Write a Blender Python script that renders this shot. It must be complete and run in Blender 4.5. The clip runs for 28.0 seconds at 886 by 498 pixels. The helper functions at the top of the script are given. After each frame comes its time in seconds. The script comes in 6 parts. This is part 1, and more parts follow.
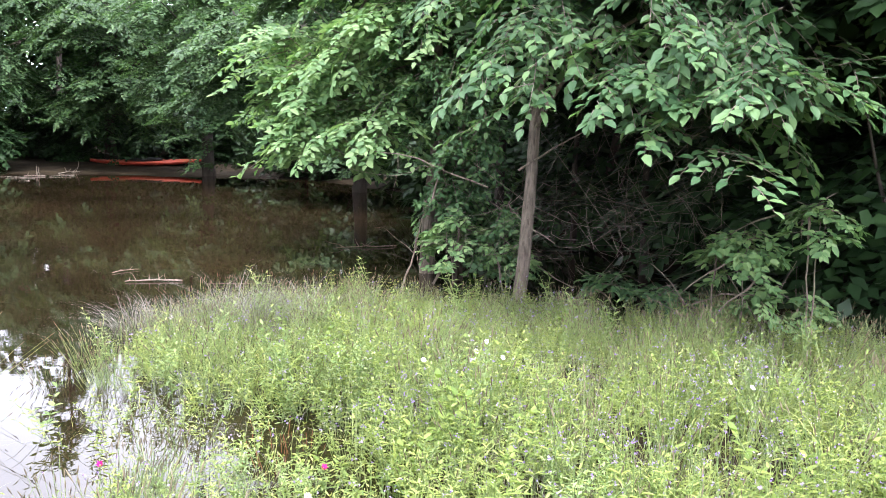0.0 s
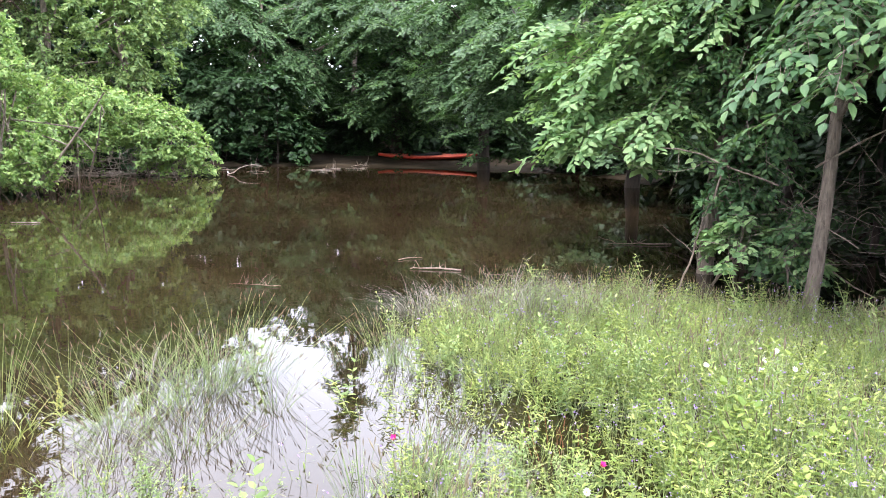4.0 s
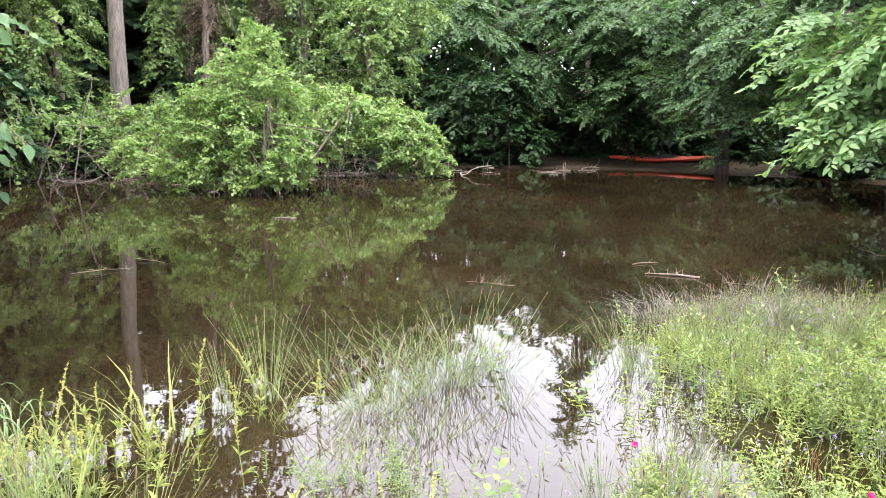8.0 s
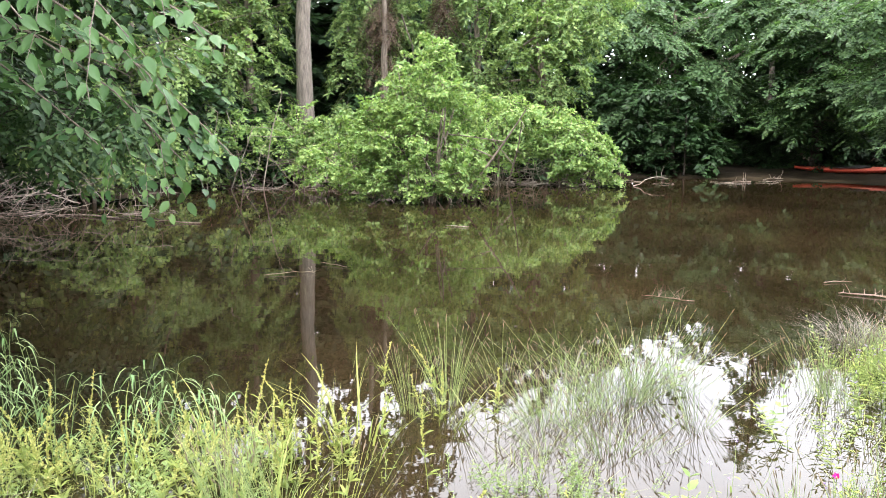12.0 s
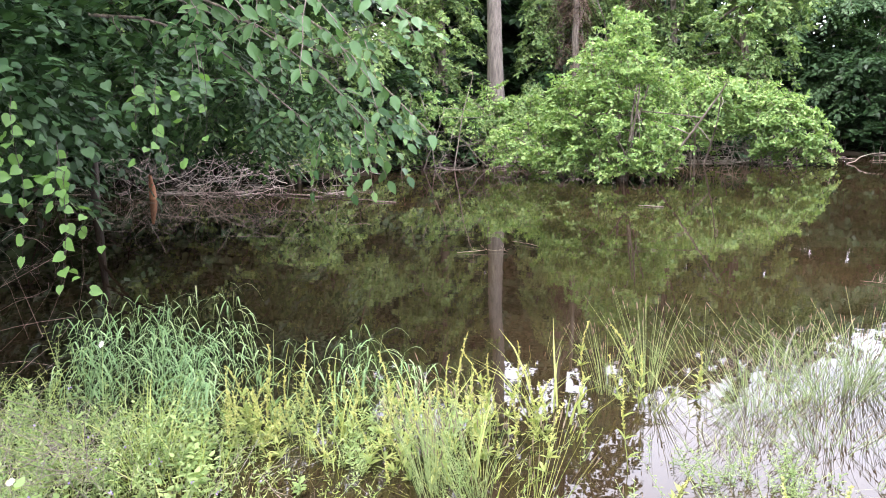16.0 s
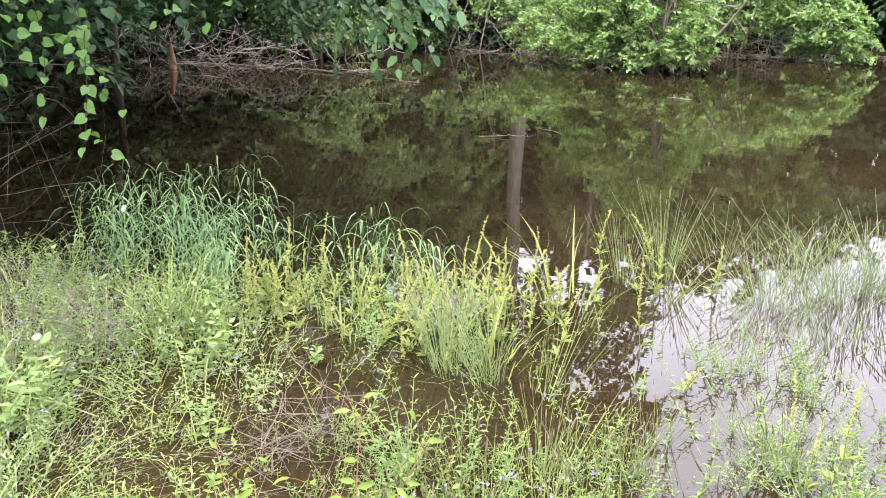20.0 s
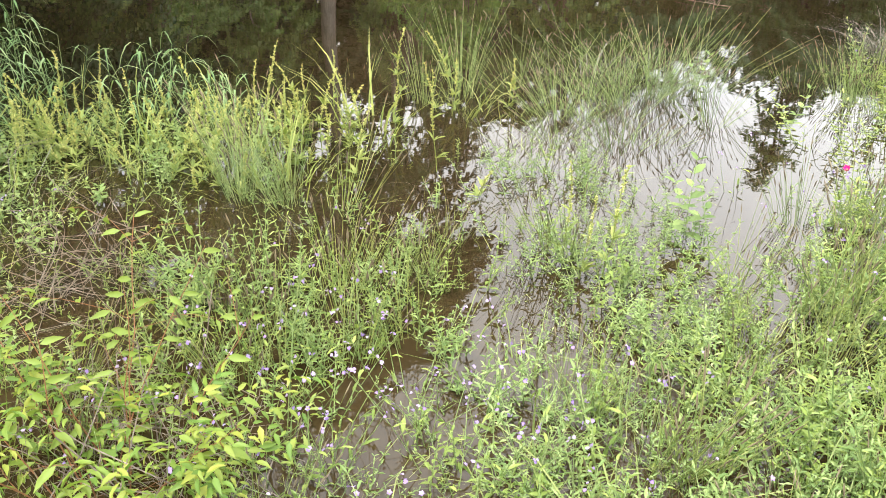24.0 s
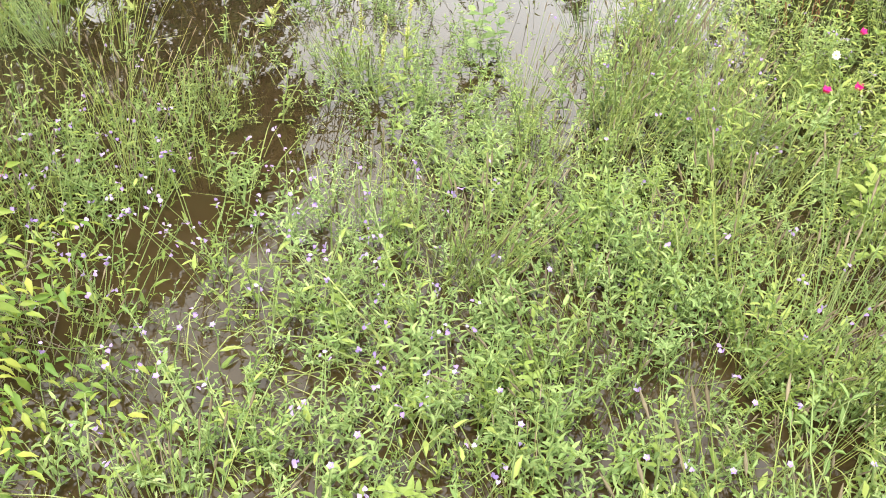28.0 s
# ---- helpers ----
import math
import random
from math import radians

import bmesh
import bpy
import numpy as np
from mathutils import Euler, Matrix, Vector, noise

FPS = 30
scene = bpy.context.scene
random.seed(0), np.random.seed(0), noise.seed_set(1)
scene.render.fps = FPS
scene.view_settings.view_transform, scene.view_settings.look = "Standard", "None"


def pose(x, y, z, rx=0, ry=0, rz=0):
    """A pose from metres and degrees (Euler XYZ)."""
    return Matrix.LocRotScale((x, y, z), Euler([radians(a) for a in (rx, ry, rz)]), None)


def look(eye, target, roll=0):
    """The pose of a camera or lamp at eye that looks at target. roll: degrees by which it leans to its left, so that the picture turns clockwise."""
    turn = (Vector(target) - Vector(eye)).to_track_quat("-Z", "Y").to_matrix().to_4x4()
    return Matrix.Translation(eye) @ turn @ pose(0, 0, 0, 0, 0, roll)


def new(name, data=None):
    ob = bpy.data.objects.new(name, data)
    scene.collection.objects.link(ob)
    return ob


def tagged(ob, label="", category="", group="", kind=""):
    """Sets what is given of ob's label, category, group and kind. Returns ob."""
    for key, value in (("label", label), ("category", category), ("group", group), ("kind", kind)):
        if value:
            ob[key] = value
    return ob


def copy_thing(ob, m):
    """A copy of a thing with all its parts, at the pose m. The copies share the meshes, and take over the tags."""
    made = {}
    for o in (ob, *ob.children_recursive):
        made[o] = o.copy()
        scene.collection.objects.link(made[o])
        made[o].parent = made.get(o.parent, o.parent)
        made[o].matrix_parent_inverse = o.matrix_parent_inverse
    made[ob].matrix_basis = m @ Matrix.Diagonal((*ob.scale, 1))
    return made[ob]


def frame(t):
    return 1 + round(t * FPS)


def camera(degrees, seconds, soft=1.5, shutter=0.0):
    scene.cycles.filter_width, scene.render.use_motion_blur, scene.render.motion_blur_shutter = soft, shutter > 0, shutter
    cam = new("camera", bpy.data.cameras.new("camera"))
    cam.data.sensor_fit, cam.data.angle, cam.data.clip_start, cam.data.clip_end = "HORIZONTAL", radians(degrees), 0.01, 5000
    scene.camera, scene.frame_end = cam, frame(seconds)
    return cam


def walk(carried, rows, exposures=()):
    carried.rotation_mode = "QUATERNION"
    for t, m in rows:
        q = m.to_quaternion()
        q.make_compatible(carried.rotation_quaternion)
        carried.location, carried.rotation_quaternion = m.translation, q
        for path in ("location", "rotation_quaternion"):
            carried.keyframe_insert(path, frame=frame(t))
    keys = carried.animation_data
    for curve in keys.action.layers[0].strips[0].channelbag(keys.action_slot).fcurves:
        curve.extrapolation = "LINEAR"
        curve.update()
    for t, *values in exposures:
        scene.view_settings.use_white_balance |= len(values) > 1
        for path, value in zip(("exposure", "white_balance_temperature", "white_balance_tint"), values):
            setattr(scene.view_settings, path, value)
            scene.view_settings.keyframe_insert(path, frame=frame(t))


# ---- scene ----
cam = camera(56.1, 28.0, 1.0)
PATH = [
    (0, (0.877, 0.621, 1.424), (2.026, 2.235, 1.151), 1.8),
    (0.5, (0.871, 0.621, 1.43), (1.956, 2.277, 1.144), 1.8),
    (1, (0.866, 0.628, 1.425), (1.9, 2.314, 1.13), 2.0),
    (1.5, (0.855, 0.628, 1.426), (1.827, 2.35, 1.123), 2.1),
    (2, (0.847, 0.625, 1.431), (1.747, 2.385, 1.127), 2.0),
    (2.5, (0.847, 0.634, 1.428), (1.682, 2.428, 1.132), 1.6),
    (3, (0.838, 0.643, 1.43), (1.596, 2.471, 1.144), 1.1),
    (3.5, (0.812, 0.641, 1.432), (1.469, 2.506, 1.132), 1.3),
    (4, (0.806, 0.644, 1.43), (1.387, 2.533, 1.127), 1.3),
    (4.5, (0.795, 0.63, 1.436), (1.32, 2.536, 1.135), 1.5),
    (6.5, (0.758, 0.651, 1.429), (1.029, 2.608, 1.12), 1.0),
    (7, (0.745, 0.649, 1.432), (0.952, 2.614, 1.122), 0.9),
    (7.5, (0.727, 0.641, 1.429), (0.849, 2.613, 1.119), 0.8),
    (8, (0.717, 0.637, 1.43), (0.77, 2.612, 1.122), 0.8),
    (8.5, (0.702, 0.642, 1.427), (0.703, 2.62, 1.128), 1.0),
    (9, (0.687, 0.636, 1.43), (0.635, 2.612, 1.125), 1.3),
    (9.5, (0.676, 0.631, 1.431), (0.568, 2.603, 1.116), 1.4),
    (10, (0.671, 0.622, 1.437), (0.504, 2.59, 1.126), 0.9),
    (10.5, (0.661, 0.616, 1.436), (0.444, 2.582, 1.141), 0.6),
    (11, (0.654, 0.614, 1.436), (0.4, 2.578, 1.154), 0.7),
    (11.5, (0.644, 0.612, 1.436), (0.345, 2.57, 1.158), 0.7),
    (12, (0.634, 0.605, 1.441), (0.293, 2.554, 1.15), 0.5),
    (12.5, (0.622, 0.609, 1.438), (0.226, 2.547, 1.144), 0.2),
    (13, (0.618, 0.595, 1.441), (0.155, 2.516, 1.131), 0.1),
    (13.5, (0.606, 0.596, 1.435), (0.077, 2.498, 1.116), -0.1),
    (15.5, (0.571, 0.596, 1.419), (-0.137, 2.436, 1.082), -0.7),
    (16, (0.572, 0.6, 1.423), (-0.193, 2.417, 1.087), -0.8),
    (16.5, (0.56, 0.596, 1.423), (-0.267, 2.385, 1.088), -0.6),
    (17, (0.545, 0.584, 1.422), (-0.348, 2.343, 1.091), -0.7),
    (17.5, (0.54, 0.582, 1.42), (-0.378, 2.328, 1.087), -0.3),
    (18, (0.543, 0.593, 1.413), (-0.352, 2.342, 1.037), 0.5),
    (18.5, (0.541, 0.593, 1.41), (-0.34, 2.339, 0.991), 1.1),
    (19, (0.538, 0.601, 1.402), (-0.333, 2.339, 0.933), 1.3),
    (19.5, (0.542, 0.607, 1.394), (-0.287, 2.347, 0.857), 1.5),
    (20, (0.544, 0.614, 1.395), (-0.231, 2.356, 0.792), 1.7),
    (20.5, (0.554, 0.605, 1.393), (-0.168, 2.354, 0.744), 2.1),
    (22.5, (0.614, 0.594, 1.32), (0.055, 2.338, 0.516), 1.6),
    (23, (0.637, 0.604, 1.304), (0.133, 2.34, 0.449), 2.0),
    (23.5, (0.66, 0.621, 1.292), (0.232, 2.361, 0.403), 2.0),
    (24, (0.686, 0.637, 1.279), (0.34, 2.377, 0.357), 1.9),
    (24.5, (0.707, 0.64, 1.277), (0.432, 2.379, 0.328), 2.2),
    (25, (0.722, 0.646, 1.275), (0.509, 2.386, 0.311), 2.1),
    (25.5, (0.746, 0.655, 1.267), (0.606, 2.381, 0.268), 2.3),
    (26, (0.767, 0.659, 1.267), (0.688, 2.359, 0.215), 2.7),
    (26.5, (0.776, 0.659, 1.246), (0.746, 2.327, 0.142), 3.2),
    (27, (0.78, 0.656, 1.229), (0.798, 2.299, 0.089), 3.6),
    (27.5, (0.794, 0.646, 1.228), (0.841, 2.262, 0.051), 3.9),
    (28, (0.809, 0.642, 1.226), (0.87, 2.228, 0.009), 3.8),
]
walk(cam, [(t, look(eye, target, roll)) for t, eye, target, roll in PATH], ((0.0, 1.92, 6100, 20), (1.2, 1.78, 6100, 20), (4.0, 1.83, 6150, 20), (7.0, 1.84, 6250, 20), (10.0, 1.86, 6600, 16), (13.0, 1.92, 6450, 14), (17.0, 1.97, 6150, 24), (21.0, 1.8, 6350, 18), (24.0, 1.58, 6850, 10), (28.0, 1.5, 7050, 9)))

# ---- sky and sun: bright overcast ----
world = bpy.data.worlds.new("overcast_sky")
scene.world = world
world.use_nodes = True
wn, wl = world.node_tree.nodes, world.node_tree.links
wn.clear()
w_out = wn.new("ShaderNodeOutputWorld")
w_sky = wn.new("ShaderNodeTexSky")
w_sky.sky_type = "NISHITA"
w_sky.sun_disc = False
w_sky.sun_elevation = radians(68)
w_sky.sun_rotation = radians(235)
w_sky.air_density, w_sky.dust_density, w_sky.ozone_density = 1.0, 4.0, 1.0
w_bg = wn.new("ShaderNodeBackground")
w_bg.inputs[1].default_value = 0.12
w_cloud = wn.new("ShaderNodeMix")
w_cloud.data_type = "RGBA"
w_cloud.inputs[0].default_value = 0.85
w_noise = wn.new("ShaderNodeTexNoise")
w_noise.inputs["Scale"].default_value = 2.5
w_noise.inputs["Detail"].default_value = 5.0
w_ramp = wn.new("ShaderNodeValToRGB")
w_ramp.color_ramp.elements[0].position, w_ramp.color_ramp.elements[0].color = 0.3, (15, 15.8, 17, 1)
w_ramp.color_ramp.elements[1].position, w_ramp.color_ramp.elements[1].color = 0.7, (22, 22.5, 23, 1)
wl.new(w_noise.outputs[0], w_ramp.inputs[0])
wl.new(w_sky.outputs[0], w_cloud.inputs[6])
# an overcast sky is brightest overhead
w_dir = wn.new("ShaderNodeTexCoord")
w_sep = wn.new("ShaderNodeSeparateXYZ")
w_alt = wn.new("ShaderNodeMapRange")
w_alt.inputs["From Min"].default_value, w_alt.inputs["From Max"].default_value = 0, 1
w_alt.inputs["To Min"].default_value, w_alt.inputs["To Max"].default_value = .82, 1.1
w_mul = wn.new("ShaderNodeMix")
w_mul.data_type, w_mul.blend_type = "RGBA", "MULTIPLY"
w_mul.inputs[0].default_value = 1
wl.new(w_dir.outputs["Generated"], w_sep.inputs[0])
wl.new(w_dir.outputs["Generated"], w_noise.inputs["Vector"])
wl.new(w_sep.outputs["Z"], w_alt.inputs["Value"])
wl.new(w_ramp.outputs[0], w_mul.inputs[6])
wl.new(w_alt.outputs[0], w_mul.inputs[7])
wl.new(w_mul.outputs[2], w_cloud.inputs[7])
wl.new(w_cloud.outputs[2], w_bg.inputs[0])
wl.new(w_bg.outputs[0], w_out.inputs[0])

sun_lamp = bpy.data.lights.new("sun", "SUN")
sun_lamp.energy, sun_lamp.angle, sun_lamp.color = 1.4, radians(14), (1.0, 0.96, 0.88)
sun = new("sun", sun_lamp)
sun.matrix_world = look((-5, -3.5, 15), (0, 0, 0))


# ---- mesh helpers ----
def unit(a):
    return a / np.maximum(np.linalg.norm(a, axis=-1, keepdims=True), 1e-9)


def mesh_of(name, pieces, mats, smooth=False):
    """One mesh from (verts, faces, material index) pieces; faces are all tris or all quads within a piece."""
    me = bpy.data.meshes.new(name)
    base, vs, loops, starts, totals, mi = 0, [], [], [], [], []
    pos = 0
    for v, f, m in pieces:
        v, f = np.asarray(v, np.float32).reshape(-1, 3), np.asarray(f, np.int64)
        k = f.shape[1]
        vs.append(v)
        loops.append((f + base).ravel())
        starts.append(pos + np.arange(len(f)) * k)
        totals.append(np.full(len(f), k))
        mi.append(np.full(len(f), m))
        base += len(v)
        pos += len(f) * k
    vs, loops = np.concatenate(vs), np.concatenate(loops)
    starts, totals, mi = np.concatenate(starts), np.concatenate(totals), np.concatenate(mi)
    me.vertices.add(len(vs))
    me.vertices.foreach_set("co", vs.ravel())
    me.loops.add(len(loops))
    me.loops.foreach_set("vertex_index", loops.astype(np.int32))
    me.polygons.add(len(starts))
    me.polygons.foreach_set("loop_start", starts.astype(np.int32))
    me.polygons.foreach_set("loop_total", totals.astype(np.int32))
    for m in mats:
        me.materials.append(m)
    me.polygons.foreach_set("material_index", mi.astype(np.int32))
    if smooth:
        me.polygons.foreach_set("use_smooth", np.ones(len(starts), bool))
    me.update(calc_edges=True)
    me.validate()
    return me


def part(name, me, parent=None, label=""):
    ob = new(name, me)
    if parent is not None:
        ob.parent = parent
    if label:
        ob["label"] = label
    return ob


def thing(name, at, label, category, group="", kind=""):
    ob = new(name)
    ob.empty_display_size = 0.1
    ob.location = at
    return tagged(ob, label, category, group, kind)


def tubes(P, R, k=5):
    """Round tubes along N polylines P[N, M, 3] with radii R[N, M]."""
    P, R = np.asarray(P, float), np.asarray(R, float)
    n, m, _ = P.shape
    T = unit(np.gradient(P, axis=1))
    ref = np.where(np.abs(T[..., 2:3]) > 0.9, np.array([1.0, 0, 0]), np.array([0, 0, 1.0]))
    A = unit(np.cross(T, ref))
    B = np.cross(T, A)
    ang = np.arange(k) * 2 * np.pi / k
    V = P[:, :, None] + R[:, :, None, None] * (A[:, :, None] * np.cos(ang)[:, None] + B[:, :, None] * np.sin(ang)[:, None])
    i, j, s = np.meshgrid(np.arange(n), np.arange(m - 1), np.arange(k), indexing="ij")
    a = (i * m + j) * k + s
    b = (i * m + j) * k + (s + 1) % k
    F = np.stack([a, b, b + k, a + k], -1).reshape(-1, 4)
    return V.reshape(-1, 3), F


def ribbons(P, W, side):
    """Flat tapering blades along N polylines P[N, M, 3]; half widths W[N, M]; side[N, 3]."""
    P, W = np.asarray(P, float), np.asarray(W, float)
    n, m, _ = P.shape
    S = unit(side)[:, None] * W[..., None]
    V = np.stack([P - S, P + S], 2)
    i, j = np.meshgrid(np.arange(n), np.arange(m - 1), indexing="ij")
    a = (i * m + j) * 2
    F = np.stack([a, a + 1, a + 3, a + 2], -1).reshape(-1, 4)
    return V.reshape(-1, 3), F


# Leaf outlines in the unit leaf: x across, y along, z up.
LEAF_FAR = (np.array([(0, 0, 0), (-.3, .45, .07), (0, 1, -.05), (.3, .45, .07)]), np.array([(0, 3, 2), (0, 2, 1)]))
LEAF_MID = (np.array([(0, 0, 0), (-.17, .12, .03), (-.26, .36, .05), (-.22, .62, .04), (-.09, .86, -.03), (0, 1, -.12), (.09, .86, -.03), (.22, .62, .04), (.26, .36, .05), (.17, .12, .03), (0, .4, -.03)]),
            np.array([(0, 10, 1), (1, 10, 2), (2, 10, 3), (3, 10, 4), (4, 10, 5), (5, 10, 6), (6, 10, 7), (7, 10, 8), (8, 10, 9), (9, 10, 0)]))
LEAF_OVAL = (np.array([(0, 0, 0), (-.27, .28, .06), (-.23, .66, .04), (0, 1, -.10), (.23, .66, .04), (.27, .28, .06)]), np.array([(0, 5, 4), (0, 4, 3), (0, 3, 2), (0, 2, 1)]))
LEAF_HEART = (np.array([(0, .08, 0), (-.24, -.05, .0), (-.46, .14, .05), (-.50, .38, .07), (-.37, .66, .05), (-.15, .90, -.02), (0, 1.06, -.12), (.15, .90, -.02), (.37, .66, .05), (.50, .38, .07), (.46, .14, .05), (.24, -.05, .0), (0, .45, -.05)]),
              np.array([(i, 12, (i + 1) % 12) for i in range(12)]))
LEAF_LANCE = (np.array([(0, 0, 0), (-.13, .3, .03), (-.1, .65, .0), (0, 1, -.18), (.1, .65, .0), (.13, .3, .03), (0, .45, -.03)]),
              np.array([(0, 6, 1), (1, 6, 2), (2, 6, 3), (3, 6, 4), (4, 6, 5), (5, 6, 0)]))


def leaves(O, D, N, S, shape):
    """Leaves at O along D with upper side N and length S."""
    tv, tf = shape
    D = unit(D)
    X = unit(np.cross(D, N))
    Z = np.cross(X, D)
    V = O[:, None] + S[:, None, None] * (tv[None, :, 0:1] * X[:, None] + tv[None, :, 1:2] * D[:, None] + tv[None, :, 2:3] * Z[:, None])
    F = tf[None] + (np.arange(len(O)) * len(tv))[:, None, None]
    return V.reshape(-1, 3), F.reshape(-1, 3)


def sprays(rng, O, U, L, per, leaf, droop, shape, spread=0.9, face=None, loose=.3):
    """Leafy twigs: at each O a twig along U, L long, with `per` leaves set alternately in a drooping plane."""
    n = len(O)
    U = unit(U)
    side = unit(np.cross(U, np.array([0, 0, 1.0])) + rng.normal(0, .15, (n, 3)))
    up = np.cross(side, U)
    s = (np.arange(per) + .6) / per
    alt = np.where(np.arange(per) % 2, 1.0, -1.0)
    L = np.broadcast_to(np.asarray(L, float), (n,))
    C = O[:, None] + U[:, None] * (s * 1.0)[None, :, None] * L[:, None, None]
    C = C - np.array([0, 0, 1.0]) * (droop * (s ** 2)[None, :, None] * L[:, None, None])
    tip = (np.arange(per) == per - 1)
    D = U[:, None] * .7 + side[:, None] * (alt * spread * (~tip))[None, :, None] - np.array([0, 0, 1.0]) * droop * .55 + rng.normal(0, loose * .8, (n, per, 3))
    Nn = up[:, None] + rng.normal(0, loose, (n, per, 3))
    if face is not None:
        Nn = Nn + face[:, None]
    size = leaf * rng.uniform(.65, 1.2, (n, per))
    v, f = leaves(C.reshape(-1, 3), D.reshape(-1, 3), Nn.reshape(-1, 3), size.ravel(), shape)
    m = 4
    q = np.linspace(0, 1, m)
    P = O[:, None] + U[:, None] * q[None, :, None] * L[:, None, None] - np.array([0, 0, 1.0]) * (droop * (q ** 2)[None, :, None] * L[:, None, None])
    return (v, f), P


def crown_points(rng, lobes, clumps, per, rad, flat=0.6):
    """Spray origins and outward directions, gathered in clumps over the shells of ellipsoid lobes (cx, cy, cz, rx, ry, rz)."""
    lobes = np.asarray(lobes, float)
    w = (lobes[:, 3] * lobes[:, 4] + lobes[:, 4] * lobes[:, 5] + lobes[:, 3] * lobes[:, 5])
    idx = rng.choice(len(lobes), clumps, p=w / w.sum())
    d = unit(rng.normal(0, 1, (clumps, 3)))
    r = rng.uniform(.25, 1.0, clumps) ** .45 * rng.uniform(.92, 1.1, clumps)
    C = lobes[idx, :3] + d * lobes[idx, 3:] * r[:, None]
    out = unit(d * lobes[idx, 3:][:, [1, 0, 2]])
    cr = rad * rng.uniform(.6, 1.35, clumps)
    e = rng.normal(0, .5, (clumps, per, 3)) * np.array([1, 1, flat])
    O = C[:, None] + e * cr[:, None, None]
    U = out[:, None] * .9 + unit(e) * .8 + np.array([0, 0, -.1])
    return O.reshape(-1, 3), U.reshape(-1, 3), C


def boughs(rng, lobes, n, length, twigs, droop, dip=-.3, wild=.25):
    """Flat drooping boughs over ellipsoid lobes: origins, directions and lengths of their side twigs, the outward way of each, and the boughs' lines."""
    lobes = np.asarray(lobes, float)
    w = lobes[:, 3] * lobes[:, 4] + lobes[:, 4] * lobes[:, 5] + lobes[:, 3] * lobes[:, 5]
    idx = rng.choice(len(lobes), n, p=w / w.sum())
    d = unit(rng.normal(0, 1, (n, 3)))
    d[:, 2] = np.where(rng.random(n) < (.6 if wild < .4 else .2), np.abs(d[:, 2]), d[:, 2])
    C = lobes[idx, :3] + d * lobes[idx, 3:] * (rng.uniform(.2, 1.0, n) ** .5 * rng.uniform(.9, 1.1, n))[:, None]
    up = np.array([0, 0, 1.0])
    h = unit(d * (1, 1, 0) + rng.normal(0, .3, (n, 3)) * (1, 1, 0))
    A = unit(h + up * rng.normal(dip, wild, (n, 1)))
    ln = length * rng.uniform(.55, 1.3, n)
    B = C - A * (ln * .55)[:, None]
    q = (np.arange(twigs) + .5) / twigs
    alt = np.where(np.arange(twigs) % 2, 1.0, -1.0) * (np.arange(twigs) < twigs - 1)
    side = unit(np.cross(A, up) + rng.normal(0, .12, (n, 3)))
    O = B[:, None] + A[:, None] * (ln[:, None] * q)[..., None] - up * (droop * ln[:, None] * q ** 2)[..., None]
    U = A[:, None] * .75 + side[:, None] * (alt * (1.1 - .5 * q))[None, :, None] - up * (droop * .6 * q)[None, :, None] + rng.normal(0, .08, (n, twigs, 3))
    L = ln[:, None] * .5 * (1 - .5 * q) * rng.uniform(.75, 1.2, (n, twigs))
    p = np.linspace(-.2, 1, 5)
    axis = B[:, None] + A[:, None] * (ln[:, None] * p)[..., None] - up * (droop * ln[:, None] * p ** 2)[..., None]
    face = (h * .55 + up * .3)[:, None].repeat(twigs, 1)
    return O.reshape(-1, 3), U.reshape(-1, 3), L.ravel(), face.reshape(-1, 3), axis, C


def bent(rng, a, b, m=7, wob=0.06, sag=0.0):
    a, b = np.asarray(a, float), np.asarray(b, float)
    q = np.linspace(0, 1, m)[:, None]
    L = np.linalg.norm(b - a)
    w = np.cumsum(rng.normal(0, wob * L / m ** .5, (m, 3)), 0) * np.sin(q * np.pi) ** .7
    return a + (b - a) * q + w + np.array([0, 0, 1.0]) * sag * L * np.sin(q * np.pi)


# ---- materials ----
def mat_base(name):
    m = bpy.data.materials.new(name)
    m.use_nodes = True
    nt = m.node_tree
    return m, nt, nt.nodes, nt.links, nt.nodes["Principled BSDF"]


